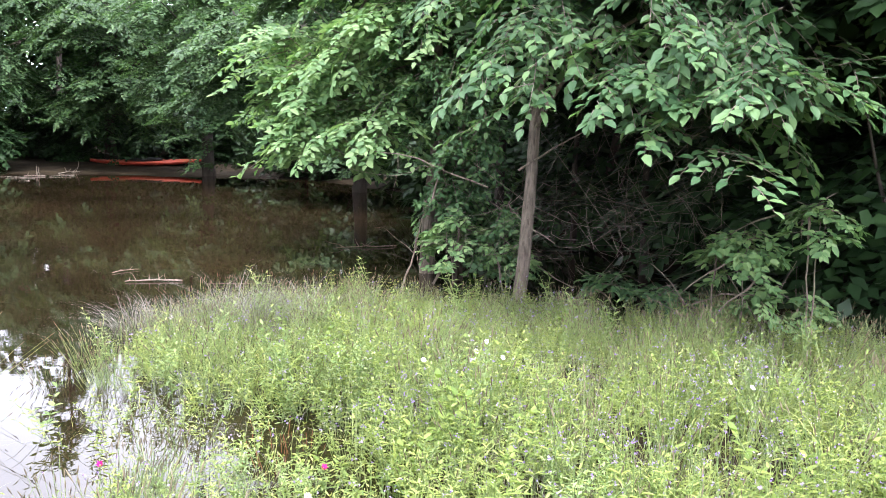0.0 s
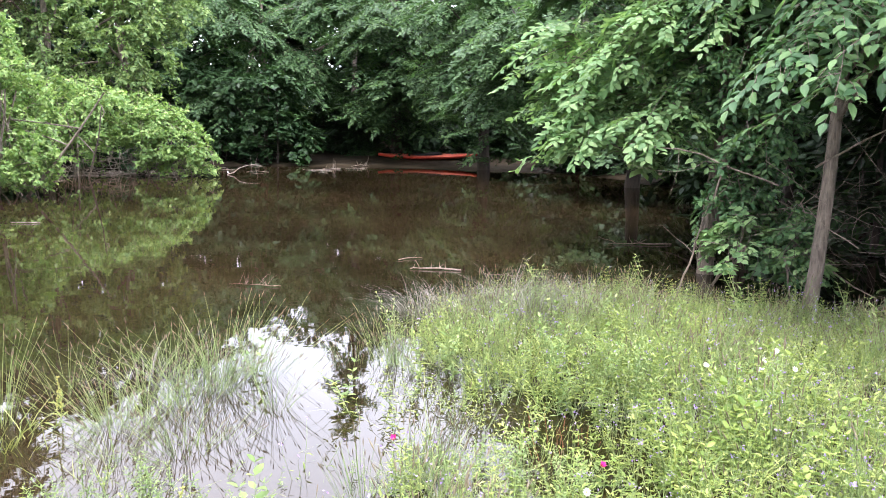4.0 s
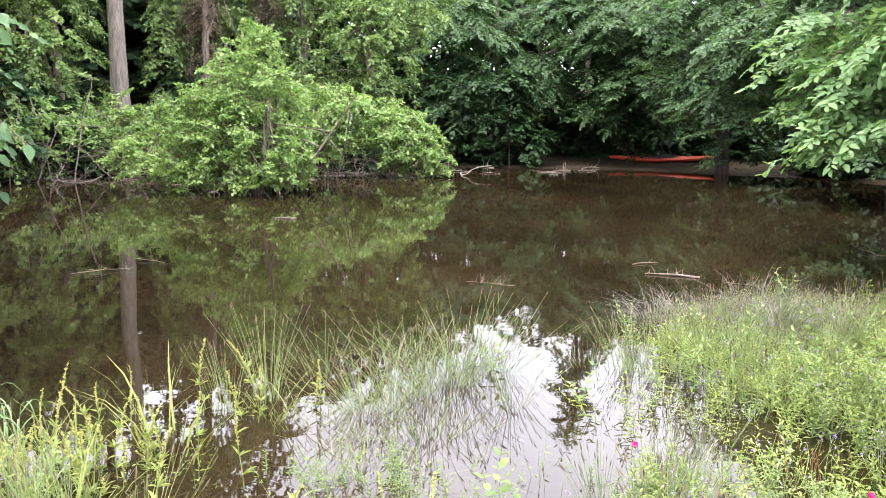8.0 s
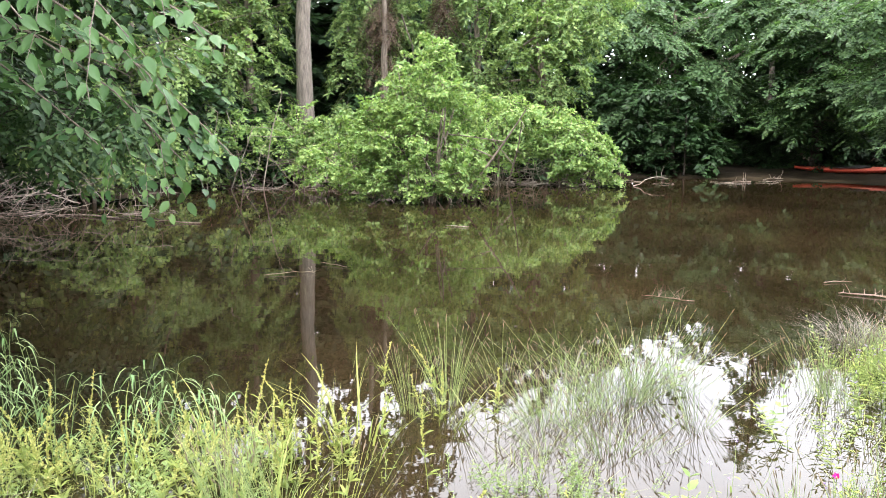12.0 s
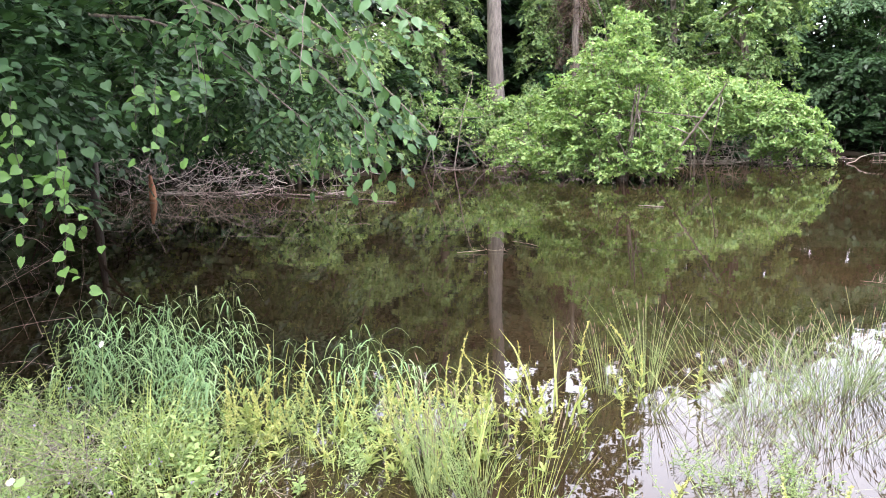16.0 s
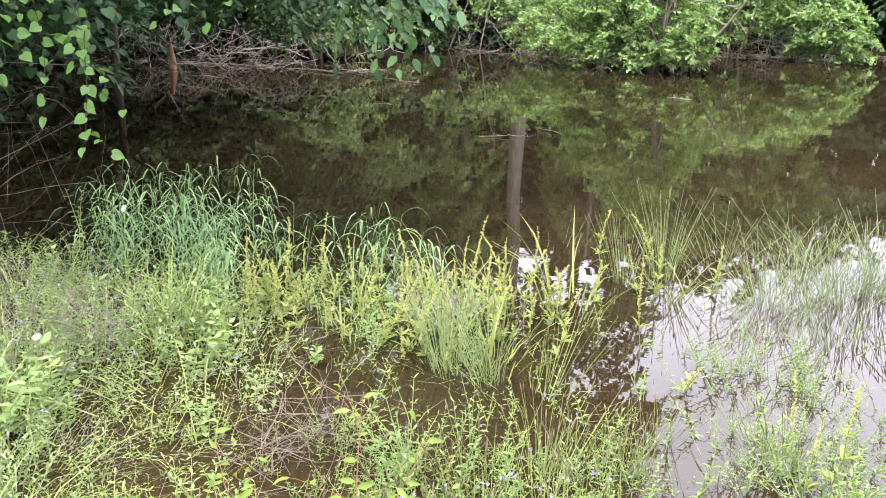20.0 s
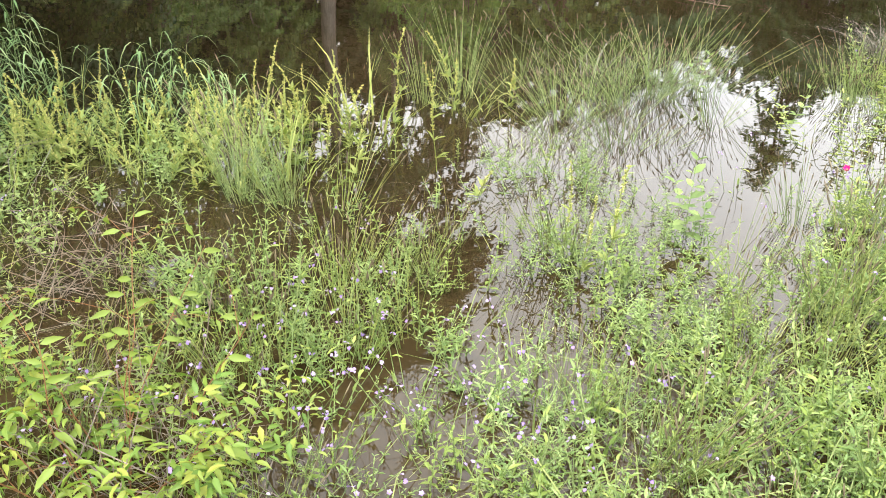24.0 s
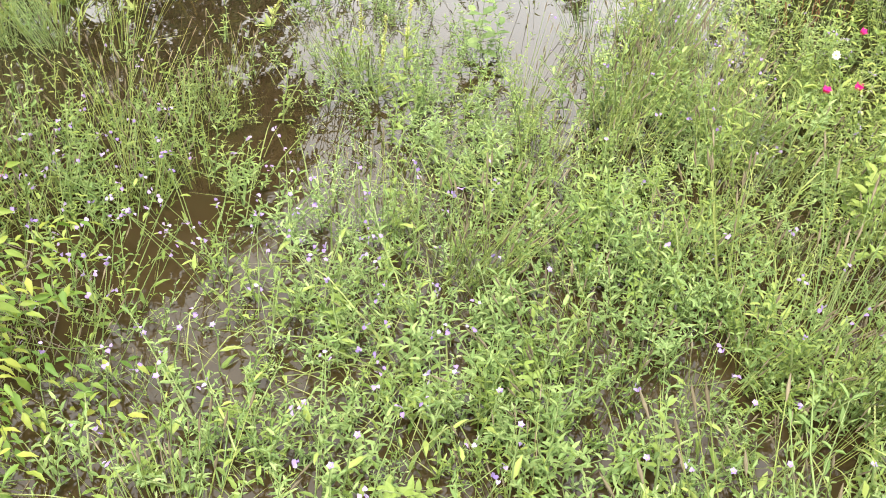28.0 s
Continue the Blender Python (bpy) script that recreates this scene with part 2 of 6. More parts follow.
def leaf_mat(name, c1, c2, c3, rough=0.5, trans=0.35):
    """Leaf: colour by leaf (three tones), mottling, some light through it."""
    m, nt, N, L, bsdf = mat_base(name)
    geo = N.new("ShaderNodeNewGeometry")
    ramp = N.new("ShaderNodeValToRGB")
    e = ramp.color_ramp.elements
    e[0].color, e[1].color = (*c1, 1), (*c3, 1)
    mid = ramp.color_ramp.elements.new(.55)
    mid.color = (*c2, 1)
    co = N.new("ShaderNodeTexCoord")
    nz = N.new("ShaderNodeTexNoise")
    nz.inputs["Scale"].default_value = .9
    nz.inputs["Detail"].default_value = 3
    add = N.new("ShaderNodeMath")
    add.operation = "MULTIPLY_ADD"
    # Wide spread between leaves; it also paints in highlights of a lit canopy.
    add.inputs[1].default_value = .75
    L.new(co.outputs["Object"], nz.inputs["Vector"])
    L.new(geo.outputs["Random Per Island"], add.inputs[0])
    sub = N.new("ShaderNodeMath")
    sub.operation = "MULTIPLY"
    sub.inputs[1].default_value = .5
    L.new(nz.outputs[0], sub.inputs[0])
    L.new(sub.outputs[0], add.inputs[2])
    L.new(add.outputs[0], ramp.inputs[0])
    L.new(ramp.outputs[0], bsdf.inputs["Base Color"])
    bsdf.inputs["Roughness"].default_value = rough
    bsdf.inputs["IOR"].default_value = 1.4
    bsdf.inputs["Specular IOR Level"].default_value = .32
    tr = N.new("ShaderNodeBsdfTranslucent")
    bright = N.new("ShaderNodeMix")
    bright.data_type, bright.blend_type = "RGBA", "MULTIPLY"
    bright.inputs[0].default_value = 1
    bright.inputs[7].default_value = (1.2, 1.3, .75, 1)
    L.new(ramp.outputs[0], bright.inputs[6])
    L.new(bright.outputs[2], tr.inputs["Color"])
    mix = N.new("ShaderNodeMixShader")
    mix.inputs[0].default_value = trans
    L.new(bsdf.outputs[0], mix.inputs[1])
    L.new(tr.outputs[0], mix.inputs[2])
    L.new(mix.outputs[0], N["Material Output"].inputs["Surface"])
    return m


def bark_mat(name, c1, c2, scale=9.0, stretch=0.25, rough=0.9):
    m, nt, N, L, bsdf = mat_base(name)
    co = N.new("ShaderNodeTexCoord")
    mp = N.new("ShaderNodeMapping")
    mp.inputs["Scale"].default_value = (scale, scale, scale * stretch)
    nz = N.new("ShaderNodeTexNoise")
    nz.inputs["Scale"].default_value = 2.2
    nz.inputs["Detail"].default_value = 6
    nz.inputs["Roughness"].default_value = .7
    ramp = N.new("ShaderNodeValToRGB")
    ramp.color_ramp.elements[0].position, ramp.color_ramp.elements[0].color = .32, (*c1, 1)
    ramp.color_ramp.elements[1].position, ramp.color_ramp.elements[1].color = .68, (*c2, 1)
    bump = N.new("ShaderNodeBump")
    bump.inputs["Strength"].default_value = .9
    bump.inputs["Distance"].default_value = .03
    L.new(co.outputs["Object"], mp.inputs["Vector"])
    L.new(mp.outputs[0], nz.inputs["Vector"])
    L.new(nz.outputs[0], ramp.inputs[0])
    L.new(ramp.outputs[0], bsdf.inputs["Base Color"])
    L.new(nz.outputs[0], bump.inputs["Height"])
    L.new(bump.outputs[0], bsdf.inputs["Normal"])
    bsdf.inputs["Roughness"].default_value = rough
    return m


def water_mat():
    m, nt, N, L, bsdf = mat_base("murky_pond_water")
    co = N.new("ShaderNodeTexCoord")
    nz = N.new("ShaderNodeTexNoise")
    nz.inputs["Scale"].default_value = .35
    nz.inputs["Detail"].default_value = 4
    ramp = N.new("ShaderNodeValToRGB")
    ramp.color_ramp.elements[0].position, ramp.color_ramp.elements[0].color = .3, (.0080, .0056, .0028, 1)
    ramp.color_ramp.elements[1].position, ramp.color_ramp.elements[1].color = .7, (.0275, .0180, .0084, 1)
    mp = N.new("ShaderNodeMapping")
    mp.inputs["Scale"].default_value = (1, 1.6, 1)
    rip = N.new("ShaderNodeTexNoise")
    rip.inputs["Scale"].default_value = 5.0
    rip.inputs["Detail"].default_value = 3
    big = N.new("ShaderNodeTexNoise")
    big.inputs["Scale"].default_value = 1.1
    add = N.new("ShaderNodeMath")
    add.operation = "MULTIPLY_ADD"
    add.inputs[1].default_value = .25
    bump = N.new("ShaderNodeBump")
    bump.inputs["Strength"].default_value = .055
    bump.inputs["Distance"].default_value = .02
    L.new(co.outputs["Object"], nz.inputs["Vector"])
    L.new(co.outputs["Object"], mp.inputs["Vector"])
    L.new(mp.outputs[0], rip.inputs["Vector"])
    L.new(mp.outputs[0], big.inputs["Vector"])
    L.new(rip.outputs[0], add.inputs[0])
    L.new(big.outputs[0], add.inputs[2])
    L.new(add.outputs[0], bump.inputs["Height"])
    L.new(bump.outputs[0], bsdf.inputs["Normal"])
    L.new(nz.outputs[0], ramp.inputs[0])
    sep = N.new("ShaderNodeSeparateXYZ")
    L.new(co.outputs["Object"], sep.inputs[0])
    # Silty brown shallows; the cut-off also puts bank shade into the colour.
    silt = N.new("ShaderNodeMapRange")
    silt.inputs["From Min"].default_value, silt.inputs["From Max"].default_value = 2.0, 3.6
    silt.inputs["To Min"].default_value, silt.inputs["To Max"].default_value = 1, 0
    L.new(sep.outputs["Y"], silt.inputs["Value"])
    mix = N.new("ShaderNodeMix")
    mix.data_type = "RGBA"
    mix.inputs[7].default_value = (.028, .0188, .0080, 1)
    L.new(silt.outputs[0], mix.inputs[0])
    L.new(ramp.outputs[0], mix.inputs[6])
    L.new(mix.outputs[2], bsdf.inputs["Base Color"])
    bsdf.inputs["Roughness"].default_value = .012
    bsdf.inputs["IOR"].default_value = 1.33
    return m


def soil_mat():
    m, nt, N, L, bsdf = mat_base("muddy_soil")
    co = N.new("ShaderNodeTexCoord")
    nz = N.new("ShaderNodeTexNoise")
    nz.inputs["Scale"].default_value = 3.0
    nz.inputs["Detail"].default_value = 8
    ramp = N.new("ShaderNodeValToRGB")
    ramp.color_ramp.elements[0].position, ramp.color_ramp.elements[0].color = .3, (.014, .010, .006, 1)
    ramp.color_ramp.elements[1].position, ramp.color_ramp.elements[1].color = .7, (.040, .030, .017, 1)
    bump = N.new("ShaderNodeBump")
    bump.inputs["Strength"].default_value = .8
    bump.inputs["Distance"].default_value = .05
    L.new(co.outputs["Object"], nz.inputs["Vector"])
    L.new(nz.outputs[0], ramp.inputs[0])
    L.new(ramp.outputs[0], bsdf.inputs["Base Color"])
    L.new(nz.outputs[0], bump.inputs["Height"])
    L.new(bump.outputs[0], bsdf.inputs["Normal"])
    bsdf.inputs["Roughness"].default_value = .95
    bsdf.inputs["Specular IOR Level"].default_value = .12
    return m


M_WATER, M_SOIL = water_mat(), soil_mat()
M_BARK = bark_mat("grey_brown_bark", (.060, .045, .034), (.275, .225, .18), 14, .16)
# Darkened copy of the bark; the shade on the trunks is in its colour.
M_BARK_DARK = bark_mat("dark_bark", (.020, .015, .011), (.060, .046, .034))
M_BARK_PALE = bark_mat("pale_grey_bark", (.075, .062, .050), (.235, .198, .165), 8, .14)
M_DEADWOOD = bark_mat("weathered_dead_wood", (.16, .13, .10), (.40, .35, .29), 14)
M_LEAF_FAR = leaf_mat("woodland_leaf", (.026, .060, .025), (.052, .103, .042), (.108, .184, .074))
# Elm and alder ramps reach from dim to lit-looking leaves by colour.
M_LEAF_ELM = leaf_mat("elm_leaf", (.024, .060, .027), (.062, .130, .055), (.138, .232, .092), .45)
M_LEAF_LIGHT = leaf_mat("light_broad_leaf", (.080, .168, .070), (.148, .256, .108), (.256, .375, .166), .5, .4)
M_LEAF_ALDER = leaf_mat("glossy_alder_leaf", (.028, .072, .028), (.064, .136, .054), (.150, .258, .092), .3)
# Darker copy of the woodland leaf; shade under the trees is in its colour.
M_LEAF_SHADE = leaf_mat("shade_toned_leaf", (.013, .032, .012), (.023, .052, .019), (.044, .090, .031), .45, .22)
M_LEAF_DARK = leaf_mat("dark_glossy_leaf", (.022, .050, .021), (.040, .083, .032), (.088, .155, .052), .5)
M_LEAF_WILLOW = leaf_mat("fresh_bush_leaf", (.080, .152, .050), (.165, .268, .085), (.300, .402, .140), .5)
M_LEAF_VINE = leaf_mat("vine_leaf", (.068, .124, .045), (.142, .225, .080), (.265, .352, .128), .5)
M_GRASS = leaf_mat("meadow_grass", (.105, .155, .040), (.195, .255, .070), (.365, .390, .140), .55, .3)
M_LEAF_HERB = leaf_mat("marsh_herb_leaf", (.072, .125, .024), (.145, .210, .046), (.270, .325, .090), .5, .35)
M_LEAF_BANK = leaf_mat("yellow_green_meadow_leaf", (.105, .155, .038), (.195, .255, .066), (.340, .385, .125), .6, .35)
M_LEAF_WEED = leaf_mat("ragweed_leaf", (.088, .148, .046), (.155, .228, .076), (.260, .335, .125), .6, .35)
M_DROWNED = leaf_mat("drowned_grass", (.080, .120, .030), (.150, .190, .055), (.270, .290, .110), .5, .25)
M_PALE = leaf_mat("pale_seed_fluff", (.400, .370, .320), (.520, .480, .430), (.640, .600, .560), .8, .2)
M_LEAF_YELLOW = leaf_mat("yellow_green_shrub_leaf", (.050, .115, .022), (.115, .185, .032), (.260, .280, .055), .4, .35)
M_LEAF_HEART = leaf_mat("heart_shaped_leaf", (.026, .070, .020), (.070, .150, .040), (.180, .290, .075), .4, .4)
M_LEAF_DOCK = leaf_mat("yellowing_dock_leaf", (.122, .172, .046), (.200, .250, .070), (.315, .345, .110), .5, .35)
M_LEAF_FEATHER = leaf_mat("pale_feathery_leaf", (.108, .178, .060), (.190, .270, .100), (.325, .395, .175), .6, .35)
M_BLUEGRASS = leaf_mat("blue_green_grass", (.088, .175, .072), (.148, .250, .108), (.240, .340, .165), .5, .35)
M_RUSH = leaf_mat("green_rush_stem", (.105, .170, .055), (.185, .262, .092), (.320, .370, .165), .5, .25)
M_SEED = leaf_mat("yellow_seed_head", (.250, .270, .085), (.370, .375, .125), (.510, .490, .195), .6, .25)
M_DRY = leaf_mat("dry_grey_straw", (.115, .105, .088), (.180, .168, .145), (.270, .256, .228), .7, .15)
M_HEAD = leaf_mat("brown_rush_head", (.085, .068, .042), (.135, .110, .068), (.200, .168, .110), .8, .1)
M_REDSTEM = leaf_mat("red_brown_stem", (.110, .050, .025), (.170, .075, .035), (.240, .120, .055), .6, .2)
M_LILAC = leaf_mat("lilac_petal", (.200, .130, .350), (.280, .195, .440), (.385, .300, .530), .6, .3)
M_MAGENTA = leaf_mat("magenta_petal", (.420, .008, .110), (.520, .012, .160), (.600, .025, .220), .5, .3)
M_WHITE = leaf_mat("white_petal", (.700, .680, .600), (.800, .780, .720), (.860, .850, .800), .6, .25)
M_BROWNVINE = leaf_mat("withered_brown_vine", (.050, .034, .022), (.085, .058, .038), (.130, .092, .060), .8, .2)


# ---- ground and water ----
EYE = np.array((.7, .63))
NEAR_AZ = (-90, -60, -48, -38, -28, -20, -14, -10.5, -8, 0, 8, 16, 26, 40, 55, 70, 90)
NEAR_D = (9, 7.5, 7.2, 7.3, 7.2, 6.9, 6.2, 4.6, 4.9, 5.2, 4.8, 4.5, 4.4, 4.9, 5.4, 5.6, 6)
SHORE_AZ = (-90, -60, -50, -44, -38, -32, -26, -18, -10, 0, 5, 10, 18, 24, 28, 35, 44, 52, 60, 75, 90)
SHORE_D = (5, 6.5, 8.5, 11, 15, 20, 24, 24.7, 24.7, 24.2, 22, 21.5, 22.5, 20, 17, 15.5, 17, 15, 11, 8, 7)


def az_d(x, y):
    dx, dy = np.asarray(x, float) - EYE[0], np.asarray(y, float) - EYE[1]
    return np.degrees(np.arctan2(-dx, dy)), np.hypot(dx, dy)


def smooth(v):
    return 1 / (1 + np.exp(np.clip(-v, -40, 40)))


def ground_z(x, y):
    x, y = np.asarray(x, float), np.asarray(y, float)
    az, d = az_d(x, y)
    front = np.abs(az) < 90
    nz = .03 * np.sin(x * 1.7 + 1.3 * np.sin(y * 1.1)) * np.cos(y * 1.9 + .8) + .015 * np.sin(x * 4.1 + y * 3.3)
    near = smooth((np.interp(az, NEAR_AZ, NEAR_D) - d) * 4.0)
    bank = smooth((x - 1.95 - .12 * np.clip(y - 3, 0, 4)) * 5)
    puddle = np.exp(-(((x - 2.35) / .34) ** 2 + ((y - 3.95) / .6) ** 2))
    z = -.55 + near * (.44 + .12 * bank - .16 * puddle)
    inland = d - np.interp(az, SHORE_AZ, SHORE_D)
    rise = smooth(inland * 1.6)
    z = z + rise * (.65 + .07 * np.clip(inland - 2.5, 0, 22)) * (1 - near)
    z = np.where(front, z, np.maximum(z, -.1))
    back = smooth((-.4 - y) * 2.0)
    return np.where(d > 40, np.maximum(z, .35), z * (1 - back) + .25 * back) + nz


def build_ground():
    r = np.concatenate([np.linspace(.05, 10, 90), np.linspace(10.3, 42, 80), np.geomspace(45, 2500, 22)])
    a = np.linspace(0, 2 * np.pi, 301)[:-1]
    R, A = np.meshgrid(r, a, indexing="ij")
    X, Y = R * np.cos(A), R * np.sin(A)
    V = np.stack([X, Y, ground_z(X, Y)], -1).reshape(-1, 3)
    n, m = R.shape
    i, j = np.meshgrid(np.arange(n - 1), np.arange(m), indexing="ij")
    F = np.stack([i * m + j, (i + 1) * m + j, (i + 1) * m + (j + 1) % m, i * m + (j + 1) % m], -1).reshape(-1, 4)
    me = mesh_of("ground", [(V, F, 0)], [M_SOIL], True)
    tagged(new("ground", me), "muddy pond bank and flooded meadow soil", "ground", kind="structure")
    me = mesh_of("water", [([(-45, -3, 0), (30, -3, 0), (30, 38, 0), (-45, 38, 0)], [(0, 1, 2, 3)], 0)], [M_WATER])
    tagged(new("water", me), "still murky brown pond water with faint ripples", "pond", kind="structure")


build_ground()


# ---- trees and bushes ----
def pol(az, d, z=0.0):
    return np.array((EYE[0] - d * math.sin(radians(az)), EYE[1] + d * math.cos(radians(az)), z))


def lobe(az, d, z, rx, ry, rz):
    return (*pol(az, d, z), rx, ry, rz)


def tree(name, at, label, lobes, trunk_r, top, leaf, clumps, per, rad, mat, bark, seed, spray=7, droop=.35, shape=LEAF_FAR, limbs=7,
         category="tree", lean=(0, 0), twig=.004, low=.12, dip=-.3, wild=.25, loose=.3, stems=1, limb_from=2):
    rng = np.random.default_rng(seed)
    at = np.array((at[0], at[1], float(ground_z(at[0], at[1]))))
    t = thing(name, at, label, category)
    paths = []
    for s in range(stems):
        off = np.array([rng.normal(0, .25), rng.normal(0, .25), 0]) if s else np.zeros(3)
        P = bent(rng, at + [0, 0, -.12] + off * .3, at + [lean[0], lean[1], top] + off * 3, 10, .02)
        R = np.linspace(trunk_r, trunk_r * .3, 10) * (1 - .25 * (s > 0))
        R[0] *= 1.18
        R[1] *= 1.08
        v, f = tubes(P[None], R[None], 12)
        part("trunk", mesh_of("trunk", [(v - at, f, 0)], [bark], True), t)
        paths.append(P)
    O, U, L, face, axis, C = boughs(rng, lobes, clumps, rad, per, droop, dip, wild)
    keep = O[:, 2] > low
    (lv, lf), TP = sprays(rng, O[keep], U[keep], L[keep], spray, leaf, droop, shape, face=face[keep], loose=loose)
    lv[:, 2] = np.maximum(lv[:, 2], .02)
    for e in C[rng.choice(len(C), limbs)]:
        P = paths[rng.integers(len(paths))]
        s = rng.integers(limb_from, 9)
        LP = bent(rng, P[s], e, 8, .05, .06)
        v, f = tubes(LP[None], np.linspace(trunk_r * (1 - s * .07) * .45, .01, 8)[None], 6)
        part("limb", mesh_of("limb", [(v - at, f, 0)], [bark], True), t)
    crown = part("crown", mesh_of("crown", [(lv - at, lf, 0)], [mat]), t, "leafy crown of drooping sprays")
    crown["kind"] = "stuff"
    if twig:
        axis = axis[axis[:, :, 2].min(1) > .05]
        v, f = tubes(axis, np.linspace(twig * 1.8, twig * .5, 5)[None].repeat(len(axis), 0), 3)
        part("twig_work", mesh_of("twig_work", [(v - at, f, 0)], [bark]), t)["kind"] = "stuff"
    return t


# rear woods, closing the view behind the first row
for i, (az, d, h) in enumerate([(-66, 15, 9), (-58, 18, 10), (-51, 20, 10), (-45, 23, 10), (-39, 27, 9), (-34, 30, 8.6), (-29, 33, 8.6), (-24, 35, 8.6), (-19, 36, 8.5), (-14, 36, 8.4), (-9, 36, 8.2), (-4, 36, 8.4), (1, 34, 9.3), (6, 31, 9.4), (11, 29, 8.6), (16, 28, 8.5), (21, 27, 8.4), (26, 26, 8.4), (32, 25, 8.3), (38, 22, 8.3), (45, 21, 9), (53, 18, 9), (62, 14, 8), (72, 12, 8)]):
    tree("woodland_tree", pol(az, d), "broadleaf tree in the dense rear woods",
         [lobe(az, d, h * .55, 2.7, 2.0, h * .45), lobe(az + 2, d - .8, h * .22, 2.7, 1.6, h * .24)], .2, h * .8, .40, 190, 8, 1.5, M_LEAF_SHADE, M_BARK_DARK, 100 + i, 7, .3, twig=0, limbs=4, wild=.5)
# low growth added to close the wood's edge and keep its foot dark
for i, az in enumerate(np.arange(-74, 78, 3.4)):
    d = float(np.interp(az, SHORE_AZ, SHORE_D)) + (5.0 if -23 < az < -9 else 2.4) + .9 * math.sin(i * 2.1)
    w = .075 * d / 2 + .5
    tree("undergrowth_shrub", pol(az, d), "dark-leaved filler shrub closing the gap under the woodland trees", [lobe(az, d, .8, w, .7, 1.0), lobe(az + 1.2, d + .3, 2.0 + .3 * math.sin(i), w, .7, .8)], .03, 1.8, .2, 100, 7, .75, M_LEAF_SHADE, M_BARK_DARK, 700 + i, 6, .2, limbs=3, twig=0, category="bush", stems=3, low=-.1, wild=.6)
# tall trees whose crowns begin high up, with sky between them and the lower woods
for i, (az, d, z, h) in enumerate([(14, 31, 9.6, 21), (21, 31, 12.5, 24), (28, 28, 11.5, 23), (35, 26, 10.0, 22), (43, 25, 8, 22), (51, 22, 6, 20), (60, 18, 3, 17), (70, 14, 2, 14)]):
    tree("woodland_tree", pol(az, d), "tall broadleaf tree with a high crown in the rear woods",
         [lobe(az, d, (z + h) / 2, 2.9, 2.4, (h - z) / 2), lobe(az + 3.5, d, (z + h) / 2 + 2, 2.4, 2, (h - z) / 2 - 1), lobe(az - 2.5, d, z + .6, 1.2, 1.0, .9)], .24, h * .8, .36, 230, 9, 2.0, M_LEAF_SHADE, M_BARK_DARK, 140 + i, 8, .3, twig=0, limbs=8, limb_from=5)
tree("woodland_tree", pol(-11, 33), "slender tree rising above the far woods", [lobe(-11, 33, 8.6, .8, .8, 2.2), lobe(-11.6, 33, 6.6, 1.3, 1, 1.6), lobe(-10.6, 33, 10.8, .45, .45, 1.0)], .12, 10.5, .26, 48, 7, 1.1, M_LEAF_FAR, M_BARK_DARK, 160, 7, .3, twig=0, limbs=6, wild=.6)

# first row beyond the water, over the boat
FAR = "dark green tree leaning over the far water"
tree("overhanging_tree", pol(-5, 28.5), FAR, [lobe(-3, 27.3, 1.7, 2.0, 1.2, .9), lobe(-7, 27.8, 2.6, 1.9, 1.2, 1.0), lobe(-2, 28, 4.0, 2.6, 1.6, 1.5), lobe(-2.5, 28.4, 5.3, 1.4, 1.0, .8), lobe(-9, 29, 4.6, 2.2, 1.6, 1.3), lobe(-5, 28, 1.3, 1.3, .8, .6)],
     .16, 5, .125, 340, 12, 1.05, M_LEAF_FAR, M_BARK, 21, 11, .3, low=.55)
tree("overhanging_tree", pol(-14, 28.5), FAR, [lobe(-12.5, 27.5, 1.8, 1.6, 1.2, .9), lobe(-15.5, 26.5, 2.2, 1.8, 1.3, 1.1), lobe(-14, 27.5, 3.8, 2.4, 1.6, 1.4), lobe(-11.5, 28.5, 5.0, 1.5, 1.3, 1.0)],
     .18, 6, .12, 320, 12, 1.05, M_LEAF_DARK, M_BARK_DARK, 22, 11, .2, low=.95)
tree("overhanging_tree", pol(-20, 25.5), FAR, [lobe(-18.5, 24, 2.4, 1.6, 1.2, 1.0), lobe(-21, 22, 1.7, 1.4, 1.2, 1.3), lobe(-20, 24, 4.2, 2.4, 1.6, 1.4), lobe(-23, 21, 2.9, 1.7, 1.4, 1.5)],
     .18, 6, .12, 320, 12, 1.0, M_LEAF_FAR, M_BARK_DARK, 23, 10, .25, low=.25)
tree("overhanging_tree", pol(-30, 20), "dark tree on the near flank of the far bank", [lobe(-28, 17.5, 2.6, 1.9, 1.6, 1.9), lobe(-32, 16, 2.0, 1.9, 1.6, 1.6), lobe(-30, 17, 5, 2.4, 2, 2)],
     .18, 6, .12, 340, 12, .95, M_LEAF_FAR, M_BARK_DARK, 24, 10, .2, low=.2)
# Added shrub; its pale leaf colour imitates a sunlit clearing behind the woods.
tree("shrub", pol(-7.6, 31.5), "pale-leaved shrub standing in for a bright gap in the woods", [lobe(-7.6, 31.5, 1.1, .7, .5, .7)], .03, 1.2, .12, 40, 7, .5, M_LEAF_YELLOW, M_BARK, 25, 6, .2, category="bush", limbs=3)

# vine-hung trees on the left of the far bank
VINE = "tree wrapped in light green climbing vines"
tree("vine_covered_tree", pol(3.3, 23.5), VINE, [lobe(3.2, 23.2, 3.2, 1.5, 1.0, 1.6), lobe(1.6, 23.6, 4.6, 1.6, 1.0, 1.1), lobe(5, 23.3, 1.8, 1.4, .9, 1.2)],
     .16, 6, .125, 280, 8, .55, M_LEAF_VINE, M_BARK, 31, 7, .3, dip=-.6, wild=.6, loose=.6)
